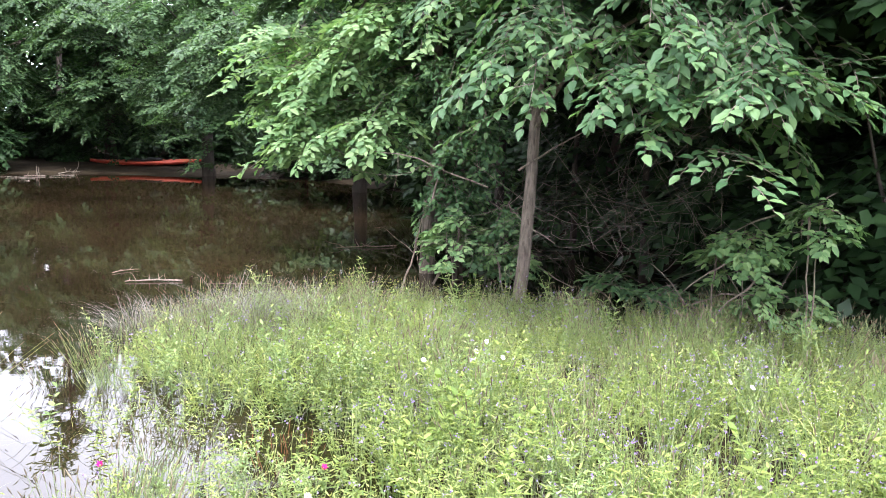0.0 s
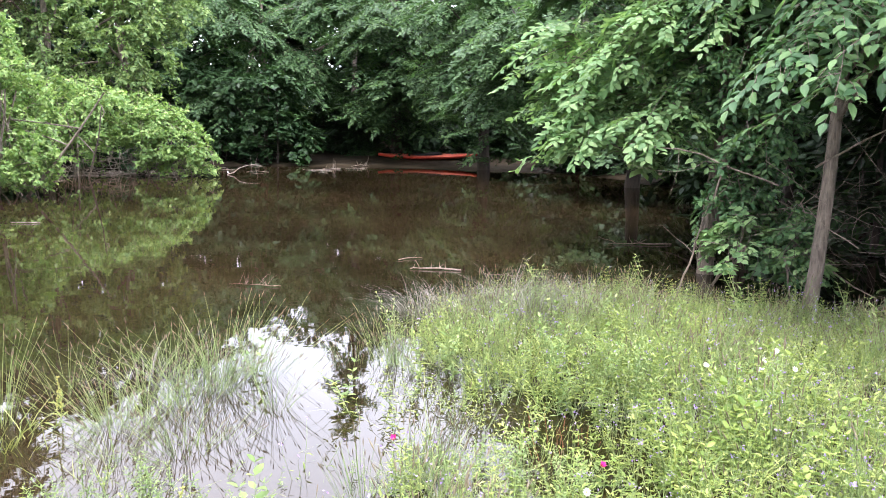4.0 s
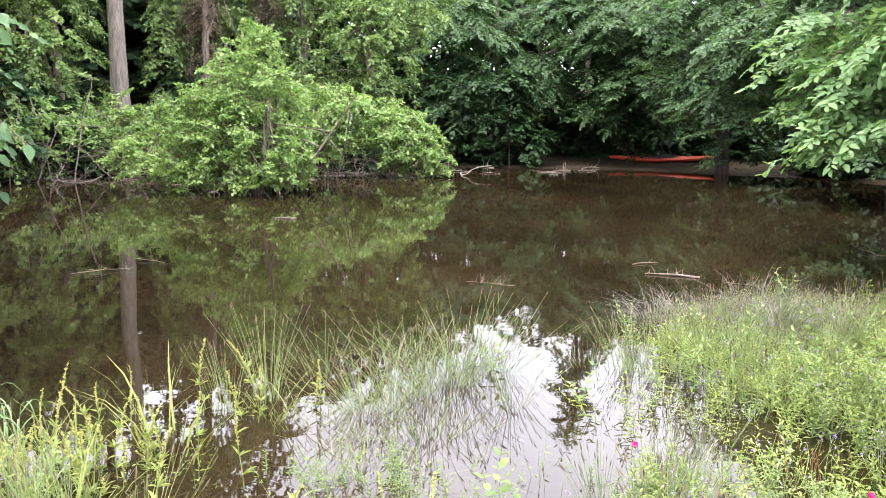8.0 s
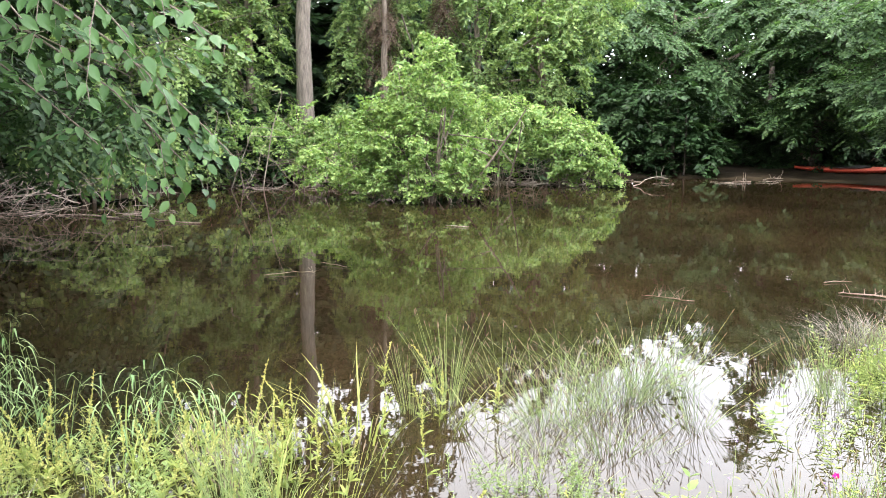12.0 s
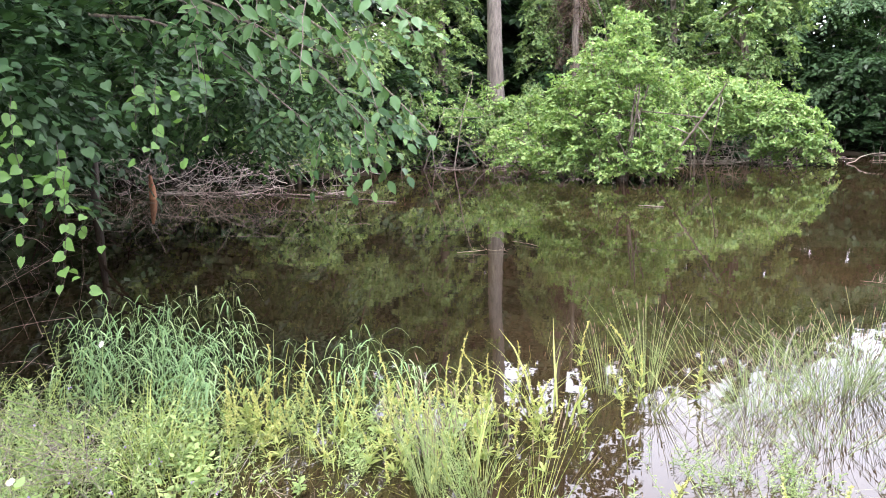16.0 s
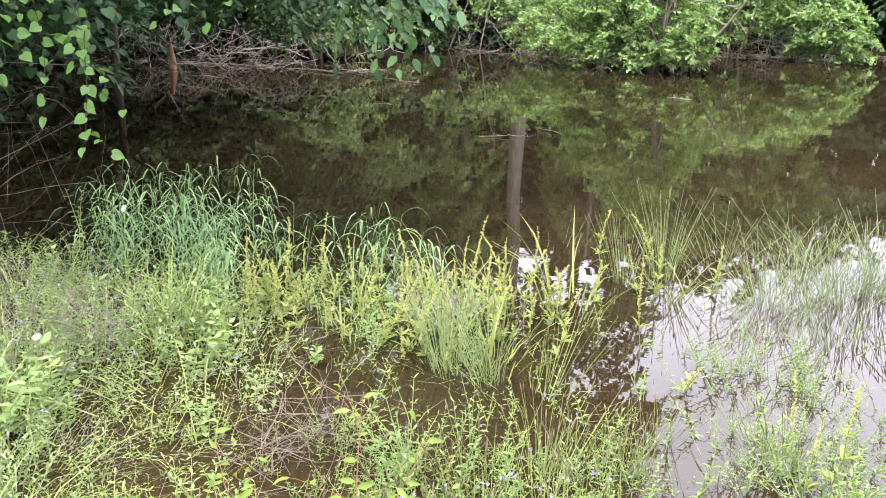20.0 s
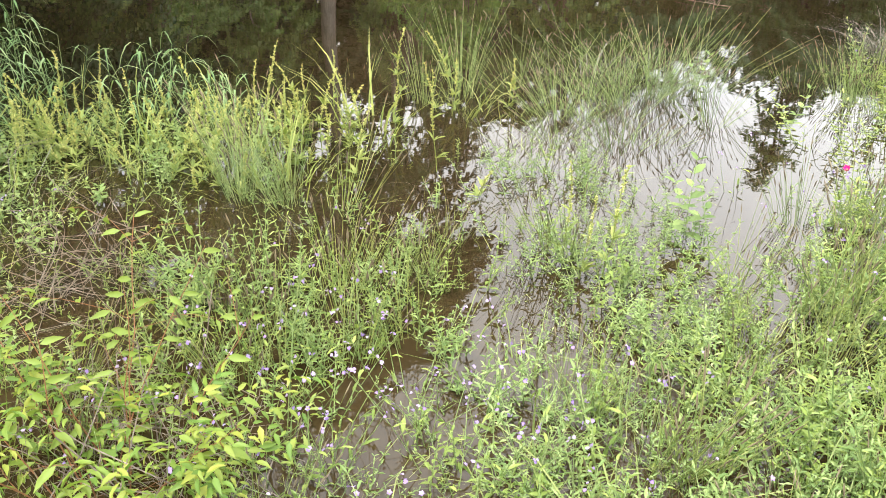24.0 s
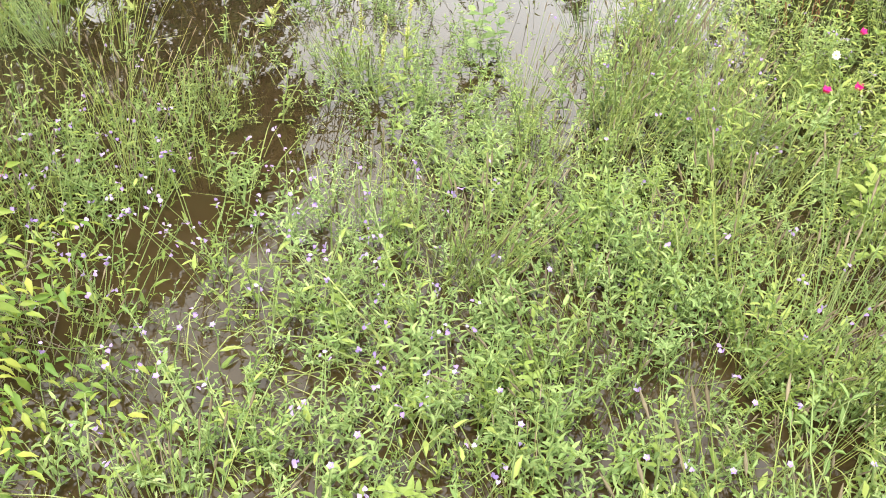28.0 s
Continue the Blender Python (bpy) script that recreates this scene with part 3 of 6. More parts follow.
tree("vine_covered_tree", pol(8.2, 24), VINE, [lobe(8, 24.2, 4.6, 1.3, 1.0, 1.5), lobe(8.5, 23.8, 2.2, 1.4, .8, 1.5)], .15, 6, .125, 230, 8, .55, M_LEAF_VINE, M_BARK, 32, 7, .3, dip=-.6, wild=.6, loose=.6)
tree("vine_covered_tree", pol(15.2, 23.8), VINE, [lobe(16.6, 23.4, 2.8, .55, .6, 2.2), lobe(14.4, 23.8, 4.6, 1.2, .8, 1.4), lobe(12.5, 24, 2.8, 1.2, .8, 2.2)], .17, 7, .125, 250, 8, .5, M_LEAF_VINE, M_BARK, 33, 7, .3, dip=-.6, wild=.6, loose=.6)
tree("vine_covered_tree", pol(23, 23), VINE, [lobe(22.6, 22.6, 3.6, .9, .7, 1.9), lobe(25.5, 22, 2.6, 1.6, .9, 1.8), lobe(24.5, 23, 5.6, 2.2, 1.4, 1.6)], .16, 7, .125, 280, 8, .55, M_LEAF_VINE, M_BARK, 34, 7, .3, dip=-.6, wild=.6, loose=.6)
tree("vine_covered_tree", pol(30.5, 21), VINE, [lobe(29.5, 20, 2.2, 1.5, .9, 1.7), lobe(33, 19, 2.6, 1.7, .9, 2.0), lobe(31, 20, 5.4, 2.2, 1.4, 1.8)], .16, 7, .125, 280, 8, .55, M_LEAF_VINE, M_BARK, 35, 7, .3, dip=-.6, wild=.6, loose=.6)
tree("vine_covered_tree", pol(41, 18.5), VINE, [lobe(38.5, 17.6, 2.0, 1.6, .9, 1.6), lobe(43, 17.5, 2.6, 1.7, .9, 2.0), lobe(41, 18, 5.4, 2.2, 1.4, 1.8)], .16, 7, .125, 230, 8, .55, M_LEAF_VINE, M_BARK, 36, 7, .3, dip=-.6, wild=.6, loose=.6)
for i, (az, d, z, rx, rz) in enumerate([(24.5, 20.6, .9, 1.5, .9), (27.8, 19.2, .8, 1.2, .8), (20.3, 21.5, 1.1, 1.4, .9), (17.3, 21.0, 1.0, 1.2, .8), (6.4, 20.8, 1.35, 1.3, 1.1), (33, 16.5, .9, 1.4, .9)]):
    tree("shrub", pol(az, d), "light green shrub at the far waterline", [lobe(az, d, z, rx, .9, rz)], .04, z * 1.5, .105, 120, 7, .42, M_LEAF_VINE if i % 2 else M_LEAF_WILLOW, M_BARK, 40 + i, 6, .25,
         category="bush", limbs=5, stems=3, wild=.7, loose=.7)
tree("pale_trunk_tree", pol(19.2, 22.6), "tall tree with a bare pale grey trunk", [lobe(19.5, 22.6, 11.5, 2.4, 2.4, 2.2), lobe(16, 23.5, 8.5, 1.4, 1.2, 1.0), lobe(22.5, 23, 8.5, 1.6, 1.2, 1.2)], .25, 13, .24, 90, 8, 1.4, M_LEAF_FAR, M_BARK_PALE, 14, 7, .3, twig=0, lean=(.1, .05), limbs=7, limb_from=7)
tree("withered_vine_trunk", pol(14.2, 23.0), "trunk hung with withered brown vines", [lobe(14.2, 23, 3.8, .5, .4, 1.5), lobe(10.2, 23.6, 4.6, .35, .35, 1.0)], .14, 6, .06, 90, 10, .6, M_BROWNVINE, M_BARK, 37, 7, .9, limbs=4)

# bushes standing in the water
tree("bush", pol(11.4, 16.2), "fresh green bush standing in the pond water",
     [lobe(12.3, 16.2, 1.05, 1.35, 1.1, .95), lobe(12.6, 15.9, .45, 1.5, .9, .42), lobe(11.6, 16.2, 2.0, .85, .8, .8), lobe(10.9, 16.3, 2.75, .42, .45, .55), lobe(16.8, 16.6, .65, 1.15, .8, .55), lobe(9.2, 16, .75, .6, .7, .65), lobe(9.0, 17, 1.7, .5, .6, .5), lobe(14.2, 16.2, 1.5, .7, .7, .6)],
     .05, 2.3, .082, 760, 6, .36, M_LEAF_WILLOW, M_BARK, 12, 6, .12, LEAF_OVAL, category="bush", stems=5, limbs=14, low=.04, dip=.0, wild=.8, loose=.75)
tree("bush", pol(1.4, 21), "low green bush arching over the waterline", [lobe(1.2, 20.8, .95, 1.0, .8, .95), lobe(2.6, 21.2, 1.2, .8, .7, .7), lobe(-.4, 20.7, .45, .6, .6, .45)],
     .04, 1.5, .1, 240, 7, .4, M_LEAF_WILLOW, M_BARK, 13, 6, .2, category="bush", stems=4, limbs=8, low=.06, wild=.7, loose=.7)

# right bank: light overhanging tree, ivy, slender elm, dark thicket behind
tree("overhanging_tree", pol(-37, 10.2), "light green tree with big leaves overhanging the pond",
     [lobe(-28.2, 9.0, 1.25, .55, .6, .5), lobe(-30.2, 9.0, 1.95, .8, .7, .7), lobe(-32.4, 8.7, 1.5, .65, .6, .5), lobe(-25.6, 9.6, 2.3, .6, .5, .45), lobe(-33.8, 8.5, 2.3, .7, .5, .6), lobe(-32.5, 9.2, 2.9, 1.2, 1.0, .8), lobe(-27.0, 9.3, 1.75, .55, .5, .5), lobe(-35, 9.2, 2.0, .7, .6, .7), lobe(-30, 9.6, 4.6, 1.6, 1.2, 1.2), lobe(-36, 9.4, 5.8, 1.8, 1.4, 1.4)],
     .1, 6.2, .10, 560, 8, .58, M_LEAF_LIGHT, M_BARK, 51, 7, .3, LEAF_OVAL, limbs=10, low=.92, lean=(.5, -.3))
tree("ivy_covered_tree", pol(-35.5, 8.6), "leaning tree smothered in small-leaved ivy", [lobe(-35.5, 8.5, 2.2, .55, .5, .9), lobe(-37.5, 8.4, 1.5, .45, .5, .5), lobe(-36.5, 8.7, 3.4, .9, .8, .8), lobe(-38.5, 8.6, .5, .35, .4, .35), lobe(-36.8, 8.3, .75, .3, .35, .4), lobe(-40.6, 8.1, .45, .3, .3, .4)],
     .09, 4, .07, 420, 7, .38, M_LEAF_ELM, M_BARK, 52, 7, .25, LEAF_OVAL, dip=-.6, wild=.6, loose=.6, limbs=8)
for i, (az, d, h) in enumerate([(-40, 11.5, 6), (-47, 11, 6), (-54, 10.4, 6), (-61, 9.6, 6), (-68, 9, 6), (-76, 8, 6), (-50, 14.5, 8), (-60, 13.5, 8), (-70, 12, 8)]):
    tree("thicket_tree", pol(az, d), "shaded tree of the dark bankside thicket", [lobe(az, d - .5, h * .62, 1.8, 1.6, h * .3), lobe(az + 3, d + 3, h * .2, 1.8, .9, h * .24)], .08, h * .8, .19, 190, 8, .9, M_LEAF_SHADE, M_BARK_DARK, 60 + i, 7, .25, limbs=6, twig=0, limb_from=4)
# Canopies added mostly out of view to darken the banks; left trunks kept aside.
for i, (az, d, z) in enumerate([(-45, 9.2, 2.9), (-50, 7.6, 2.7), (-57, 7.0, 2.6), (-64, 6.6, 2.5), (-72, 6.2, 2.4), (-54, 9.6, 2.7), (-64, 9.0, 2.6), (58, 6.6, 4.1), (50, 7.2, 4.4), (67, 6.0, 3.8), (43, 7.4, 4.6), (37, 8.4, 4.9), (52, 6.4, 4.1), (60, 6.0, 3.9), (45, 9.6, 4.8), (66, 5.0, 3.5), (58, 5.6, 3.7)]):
    tree("thicket_tree", pol(az, d + 1.6) if az < 30 else pol(max(az + 16, 64), d + 1.2), "added tree whose mostly unseen canopy shades the bank", [lobe(az, d, z, 1.5, 1.3, .5), lobe(az + 2, d + 1.2, z + 1.0, 1.8, 1.5, .8)], .05, z, .2, 120, 8, .9, M_LEAF_SHADE, M_BARK_DARK, 560 + i, 7, .1, limbs=6, twig=0, limb_from=6, low=z - .5)
# Shrubs added to block sky gaps where only dark space lies under the trees.
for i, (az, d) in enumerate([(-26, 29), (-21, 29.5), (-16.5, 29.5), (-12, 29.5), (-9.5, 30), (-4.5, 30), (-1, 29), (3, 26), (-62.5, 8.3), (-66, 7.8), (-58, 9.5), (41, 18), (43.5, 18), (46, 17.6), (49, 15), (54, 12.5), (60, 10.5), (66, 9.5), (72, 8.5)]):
    tree("undergrowth_shrub", pol(az, d), "dark-leaved filler shrub closing gaps under the trees", [lobe(az, d, .75 if az < 40 else 1.2, 1.5, .6, .65 if az < 40 else 1.2)], .03, .8, .18, 45, 8, .7, M_LEAF_SHADE, M_BARK_DARK, 90 + i, 6, .2, limbs=3, twig=0, category="bush", stems=3)


# ---- near foliage whose leaves can be told apart ----
def leaf_mesh(shape, mat, name="leaf"):
    return mesh_of(name, [(shape[0], shape[1], 0)], [mat])


def put_leaves(parent, me, O, D, N, S, at):
    """Single leaves as parts, all on one mesh."""
    D = unit(D)
    X = unit(np.cross(D, N))
    Z = np.cross(X, D)
    for o, x, d, z, s in zip(O - at, X, D, Z, S):
        ob = part("leaf", me, parent)
        ob.matrix_basis = Matrix(((x[0] * s, d[0] * s, z[0] * s, o[0]), (x[1] * s, d[1] * s, z[1] * s, o[1]), (x[2] * s, d[2] * s, z[2] * s, o[2]), (0, 0, 0, 1)))


def leafy_branch(t, at, rng, P, r, mesh, leaf, n, spread=.9, droop=.5, side_twigs=0, twig_len=.3, bark=None, face=(-.15, -.5, .5), loose=.3):
    """A bough along P with n leaves set alternately on it and on its side twigs."""
    bark = bark or M_BARK
    v, f = tubes(P[None], np.linspace(r, r * .3, len(P))[None], 6)
    bough = part("branch", mesh_of("branch", [(v - at, f, 0)], [bark], True), t)
    lines = [P]
    for k in range(side_twigs):
        i = rng.integers(1, len(P) - 1)
        along = unit(P[i + 1] - P[i - 1])
        side = unit(np.cross(along, (0, 0, 1.0))) * (1 if k % 2 else -1)
        e = P[i] + (along * .6 + side * .8 + np.array((0, 0, -droop * .7)) + rng.normal(0, .2, 3)) * twig_len * rng.uniform(.6, 1.3)
        Q = bent(rng, P[i], e, 6, .05, .08)
        v, f = tubes(Q[None], np.linspace(r * .4, r * .15, 6)[None], 4)
        part("twig", mesh_of("twig", [(v - at, f, 0)], [bark]), bough)
        lines.append(Q)
    per = np.maximum(1, np.round(n * np.array([np.linalg.norm(q[-1] - q[0]) for q in lines]) / sum(np.linalg.norm(q[-1] - q[0]) for q in lines))).astype(int)
    for q, m in zip(lines, per):
        s = (np.arange(m) + .7) / m * (len(q) - 1.001)
        i = s.astype(int)
        o = q[i] + (q[i + 1] - q[i]) * (s - i)[:, None]
        al = unit(q[i + 1] - q[i])
        sd = unit(np.cross(al, np.array([0, 0, 1.0])) + 1e-6)
        alt = np.where(np.arange(m) % 2, 1.0, -1.0)[:, None]
        D = al * .6 + sd * alt * spread + np.array((0, 0, -droop)) + rng.normal(0, max(.2, loose * 1.2 - .16), (m, 3))
        N = np.cross(sd, al) * 1.0 + np.array(face) + rng.normal(0, loose, (m, 3))
        put_leaves(bough, mesh, o, D, N, leaf * rng.uniform(.7, 1.2, m), at)


# slender elm at the bank's edge
def build_elm():
    rng = np.random.default_rng(71)
    at = np.array((5.62, 6.15, float(ground_z(5.62, 6.15))))
    t = thing("elm_tree", at, "slender elm trunk with large drooping toothed leaves", "tree")
    P = bent(rng, at + [0, 0, -.1], at + [.42, .05, 4.2], 12, .012)
    v, f = tubes(P[None], np.linspace(.066, .03, 12)[None], 12)
    part("trunk", mesh_of("trunk", [(v - at, f, 0)], [M_BARK], True), t, "straight grey-brown trunk")
    big = leaf_mesh(LEAF_MID, M_LEAF_ELM)
    extra = []
    for az0, d0, z0, az1, d1, z1, n in [(-42, 7, 2.3, -39.5, 5.4, 1.75, 24), (-43, 7, 2.2, -42.5, 5.2, 1.6, 28), (-44, 7, 2.5, -46, 5.1, 1.75, 34), (-45, 6.8, 2.4, -49.5, 5.0, 1.5, 40),
                                        (-46, 6.8, 2.6, -52, 4.9, 1.75, 40), (-50, 6.5, 2.5, -54.5, 5.0, 1.65, 36), (-52, 6.5, 2.4, -57.5, 4.9, 1.6, 40), (-54, 6.2, 2.5, -59, 5, 1.75, 34), (-50, 6.5, 2.6, -50, 5, 2.05, 24)]:
        Q = bent(rng, pol(az0, d0, z0), pol(az1, d1, z1), 9, .03, .12)
        leafy_branch(t, at, rng, Q, .007, big, .088, int(n * 1.3), side_twigs=6, twig_len=.24, droop=.5, face=(-.6, -.7, .5))
        s = rng.uniform(.25, 1, 20) * 7.99
        o = Q[s.astype(int)] + rng.normal(0, .05, (20, 3))
        u = unit(Q[-1] - Q[0]) + rng.normal(0, .55, (20, 3)) * (1, 1, .2) + (0, 0, -.2)
        extra.append(sprays(rng, o, u, .3 * rng.uniform(.6, 1.2, 20), 7, .092, .35, LEAF_MID, .7, np.tile((-.35, -.35, .5), (20, 1)), .2))
    lobes = [lobe(-43, 5.9, 1.95, .6, .5, .4), lobe(-49.5, 5.4, 1.75, .5, .45, .35), lobe(-56, 5.3, 1.75, .55, .45, .4), lobe(-48, 6, 3.2, 1.6, 1.0, .8), lobe(-60, 5.4, 2.7, .9, .8, .6), lobe(-40, 7, 2.6, .8, .7, .7)]
    O, U, L, face, axis, C = boughs(rng, lobes, 120, .62, 8, .3)
    (lv, lf), TP = sprays(rng, O, U, L, 7, .09, .35, LEAF_OVAL, .7, face, .22)
    TP = np.concatenate([TP] + [e[1] for e in extra])
    part("crown", mesh_of("crown", [(lv - at, lf, 0)] + [(e[0][0] - at, e[0][1], 0) for e in extra], [M_LEAF_ELM]), t, "dense crown of toothed leaves")["kind"] = "stuff"
    v, f = tubes(TP, np.linspace(.004, .0015, 4)[None].repeat(len(TP), 0), 3)
    part("twig_work", mesh_of("twig_work", [(v - at, f, 0)], [M_BARK]), t)["kind"] = "stuff"
    for e in C[:9]:
        LP = bent(rng, P[rng.integers(5, 9)], e, 8, .05, .05)
        v, f = tubes(LP[None], np.linspace(.02, .007, 8)[None], 6)
        part("limb", mesh_of("limb", [(v - at, f, 0)], [M_BARK], True), t)


build_elm()


def tangle(name, label, centre, size, n, length, r, seed, mat, kind_up=.3):
    """A tangle of thin dead twigs as one object."""
    rng = np.random.default_rng(seed)
    c = np.asarray(centre, float)
    A = c + rng.normal(0, .5, (n, 3)) * size
    D = unit(rng.normal(0, 1, (n, 3)) + np.array((0, 0, kind_up)))
    q = np.linspace(0, 1, 7)
    L = length * rng.uniform(.4, 1.3, n)
    W = (rng.normal(0, .45, (n, 1, 3)) * (q * (1 - q) * 2)[None, :, None] + rng.normal(0, .3, (n, 1, 3)) * np.sin(q * 6.28)[None, :, None] * .25 + np.cumsum(rng.normal(0, .015, (n, 7, 3)), 1)) * L[:, None, None]
    P = A[:, None] + D[:, None] * (q[None, :, None] - .5) * L[:, None, None] + W
    P[..., 2] = np.maximum(P[..., 2], .01)
    R = (r * rng.uniform(.4, 1.2, n))[:, None] * np.linspace(1, .35, 7)
    v, f = tubes(P, R, 4)
    at = np.array((c[0], c[1], 0.0))
    ob = new(name, mesh_of(name, [(v - at, f, 0)], [mat]))
    ob.location = at
    return tagged(ob, label, "dead branches", kind="stuff")


tangle("dead_twig_thicket", "tangled grey dead twigs under the elm", pol(-50, 7.4, .95), (1.5, .9, .8), 130, .9, .0027, 1, M_BARK)
tangle("dead_twig_thicket", "bare grey twigs among the elm leaves", pol(-53, 5.7, 1.75), (.55, .4, .3), 50, .5, .0022, 2, M_BARK, 0)
tangle("dead_twig_thicket", "brown twigs round the elm's foot", pol(-43, 8.2, .6), (1.0, .5, .7), 90, .8, .0035, 3, M_BARK_DARK, .8)

# bare limbs reaching out of the leaves
def bare_limb(label, a, b, r, seed, twigs, mat=None):
    rng = np.random.default_rng(seed)
    a, b = np.asarray(a, float), np.asarray(b, float)
    t = thing("bare_branch", a, label, "branch")
    P = bent(rng, a, b, 9, .03, .03)
    v, f = tubes(P[None] - a, np.linspace(r, r * .4, 9)[None], 7)
    stem = part("stem", mesh_of("stem", [(v, f, 0)], [mat or M_BARK], True), t)
    for k in range(twigs):
        i = int(rng.integers(3, 9))
        Q = bent(rng, P[i], P[i] + rng.normal(0, .3, 3) * np.linalg.norm(b - a) * (1, 1, .8), 6, .06)
        v, f = tubes(Q[None] - a, np.linspace(r * .4, r * .12, 6)[None], 4)
        part("twig", mesh_of("twig", [(v, f, 0)], [mat or M_BARK]), stem)


bare_limb("long bare grey limb stretching out of the ivy", pol(-39.5, 7.8, .95), pol(-29.8, 8.2, 1.27), .009, 901, 2)
bare_limb("bare limb forking from the elm", pol(-41.6, 7.0, 1.15), pol(-47.5, 6.6, 1.6), .009, 902, 4)
bare_limb("bare pale bough in the dark canopy", pol(42, 6.8, 2.3), pol(31, 5.9, 1.75), .008, 903, 2)
for k, (az, d, h, lx) in enumerate([(22.4, 19.6, 2.2, .5), (23.6, 19.8, 1.8, -.4), (24.6, 19.4, 1.4, .6), (26.0, 19.0, 1.7, .3)]):
    p = pol(az, d)
    bare_limb("pale bare sapling stem at the far waterline", (p[0], p[1], -.1), (p[0] + lx, p[1], h), .016, 910 + k, 3, M_DEADWOOD)

# low shrubs on the dark bank
for i, (az, d, z, rx, rz, n) in enumerate([(-56.5, 6.2, .62, .28, .24, 26), (-60.8, 6.0, .95, .18, .16, 12), (-37.5, 8.0, .35, .35, .3, 26), (-41.5, 7.9, .25, .22, .2, 12), (-58.5, 6.4, .3, .35, .15, 16), (-48, 7.2, .16, .3, .14, 14), (-52, 6.9, .15, .3, .12, 12)]):
    tree("undergrowth_shrub", pol(az, d), "leafy green undergrowth shrub on the shaded bank", [lobe(az, d, z, rx, rx, rz)], .008, z, .07, n, 5, .24, M_LEAF_LIGHT if i < 5 else M_LEAF_ELM, M_BARK, 80 + i, 6, .2, LEAF_OVAL,
         category="bush", limbs=4, stems=3, twig=.002)


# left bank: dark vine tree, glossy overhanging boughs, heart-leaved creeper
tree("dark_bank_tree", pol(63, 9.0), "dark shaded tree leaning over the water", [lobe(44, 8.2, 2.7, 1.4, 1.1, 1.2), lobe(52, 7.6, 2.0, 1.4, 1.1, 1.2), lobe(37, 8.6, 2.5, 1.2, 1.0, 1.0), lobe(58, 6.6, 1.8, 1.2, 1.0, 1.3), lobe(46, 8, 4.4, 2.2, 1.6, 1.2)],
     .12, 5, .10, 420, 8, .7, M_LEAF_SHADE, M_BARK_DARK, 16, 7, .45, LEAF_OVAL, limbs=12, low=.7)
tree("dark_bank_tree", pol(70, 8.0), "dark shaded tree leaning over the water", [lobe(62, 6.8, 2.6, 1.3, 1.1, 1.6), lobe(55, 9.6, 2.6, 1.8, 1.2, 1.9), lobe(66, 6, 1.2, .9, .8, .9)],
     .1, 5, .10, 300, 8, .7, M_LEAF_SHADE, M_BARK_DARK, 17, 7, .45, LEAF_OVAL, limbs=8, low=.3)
tree("drooping_tree", pol(46, 13.5), "drooping tree with fine leaves over the debris", [lobe(36, 10.2, 1.35, 1.0, .8, .5), lobe(40, 10.5, 1.8, 1.3, .9, .8), lobe(31.5, 10, 1.5, .5, .5, .4)], .08, 3, .09, 130, 8, .6, M_LEAF_FAR, M_BARK_DARK, 18, 7, .6, LEAF_OVAL, limbs=8, low=.5)


def build_boughs():
    rng = np.random.default_rng(72)
    root = pol(60, 7.4)
    at = np.array((root[0], root[1], float(ground_z(root[0], root[1]))))
    t = thing("alder_tree", at, "young tree with glossy leaves on long arching boughs", "tree")
    P = bent(rng, at + [0, 0, -.1], pol(46, 6.6, 3.6), 10, .02)
    v, f = tubes(P[None], np.linspace(.05, .03, 10)[None], 10)
    part("trunk", mesh_of("trunk", [(v - at, f, 0)], [M_BARK_DARK], True), t)
    me = leaf_mesh(LEAF_MID, M_LEAF_ALDER)
    for az0, d0, z0, az1, d1, z1, n in [(46, 6.6, 2.6, 24.6, 5.8, 1.22, 60), (46, 6.6, 2.3, 28, 6.0, 1.2, 44), (46, 6.6, 2.9, 25.5, 5.8, 2.0, 40), (44, 6.6, 3.0, 31, 5.4, 1.95, 44), (46, 6.6, 2.1, 33, 6.2, 1.3, 40), (45, 6.6, 2.6, 37, 5.2, 2.0, 36), (46, 6.6, 3.0, 27, 5.6, 2.3, 30)]:
        leafy_branch(t, at, rng, bent(rng, pol(az0, d0, z0), pol(az1, d1, z1), 10, .02, .14), .014, me, .125, int(n * 1.2), side_twigs=6, twig_len=.4, droop=.8, face=(.2, -1.5, .4))
    O, U, C = crown_points(rng, [lobe(34, 6.2, 2.2, .8, .6, .35), lobe(30, 6.0, 1.55, .6, .5, .25), lobe(36, 6.6, 1.6, .6, .5, .4), lobe(38, 6.2, 2.9, 1.2, .9, .5)], 14, 6, .25)
    (lv, lf), TP = sprays(rng, O, U, .3 * rng.uniform(.6, 1.3, len(O)), 7, .09, .35, LEAF_OVAL, .8, np.tile((.2, -1.2, .4), (len(O), 1)), .2)
    part("crown", mesh_of("crown", [(lv - at, lf, 0)], [M_LEAF_ALDER]), t, "glossy leaves on arching sprays")["kind"] = "stuff"
    v, f = tubes(TP, np.linspace(.004, .0015, 4)[None].repeat(len(TP), 0), 3)
    part("twig_work", mesh_of("twig_work", [(v - at, f, 0)], [M_BARK]), t)["kind"] = "stuff"


build_boughs()


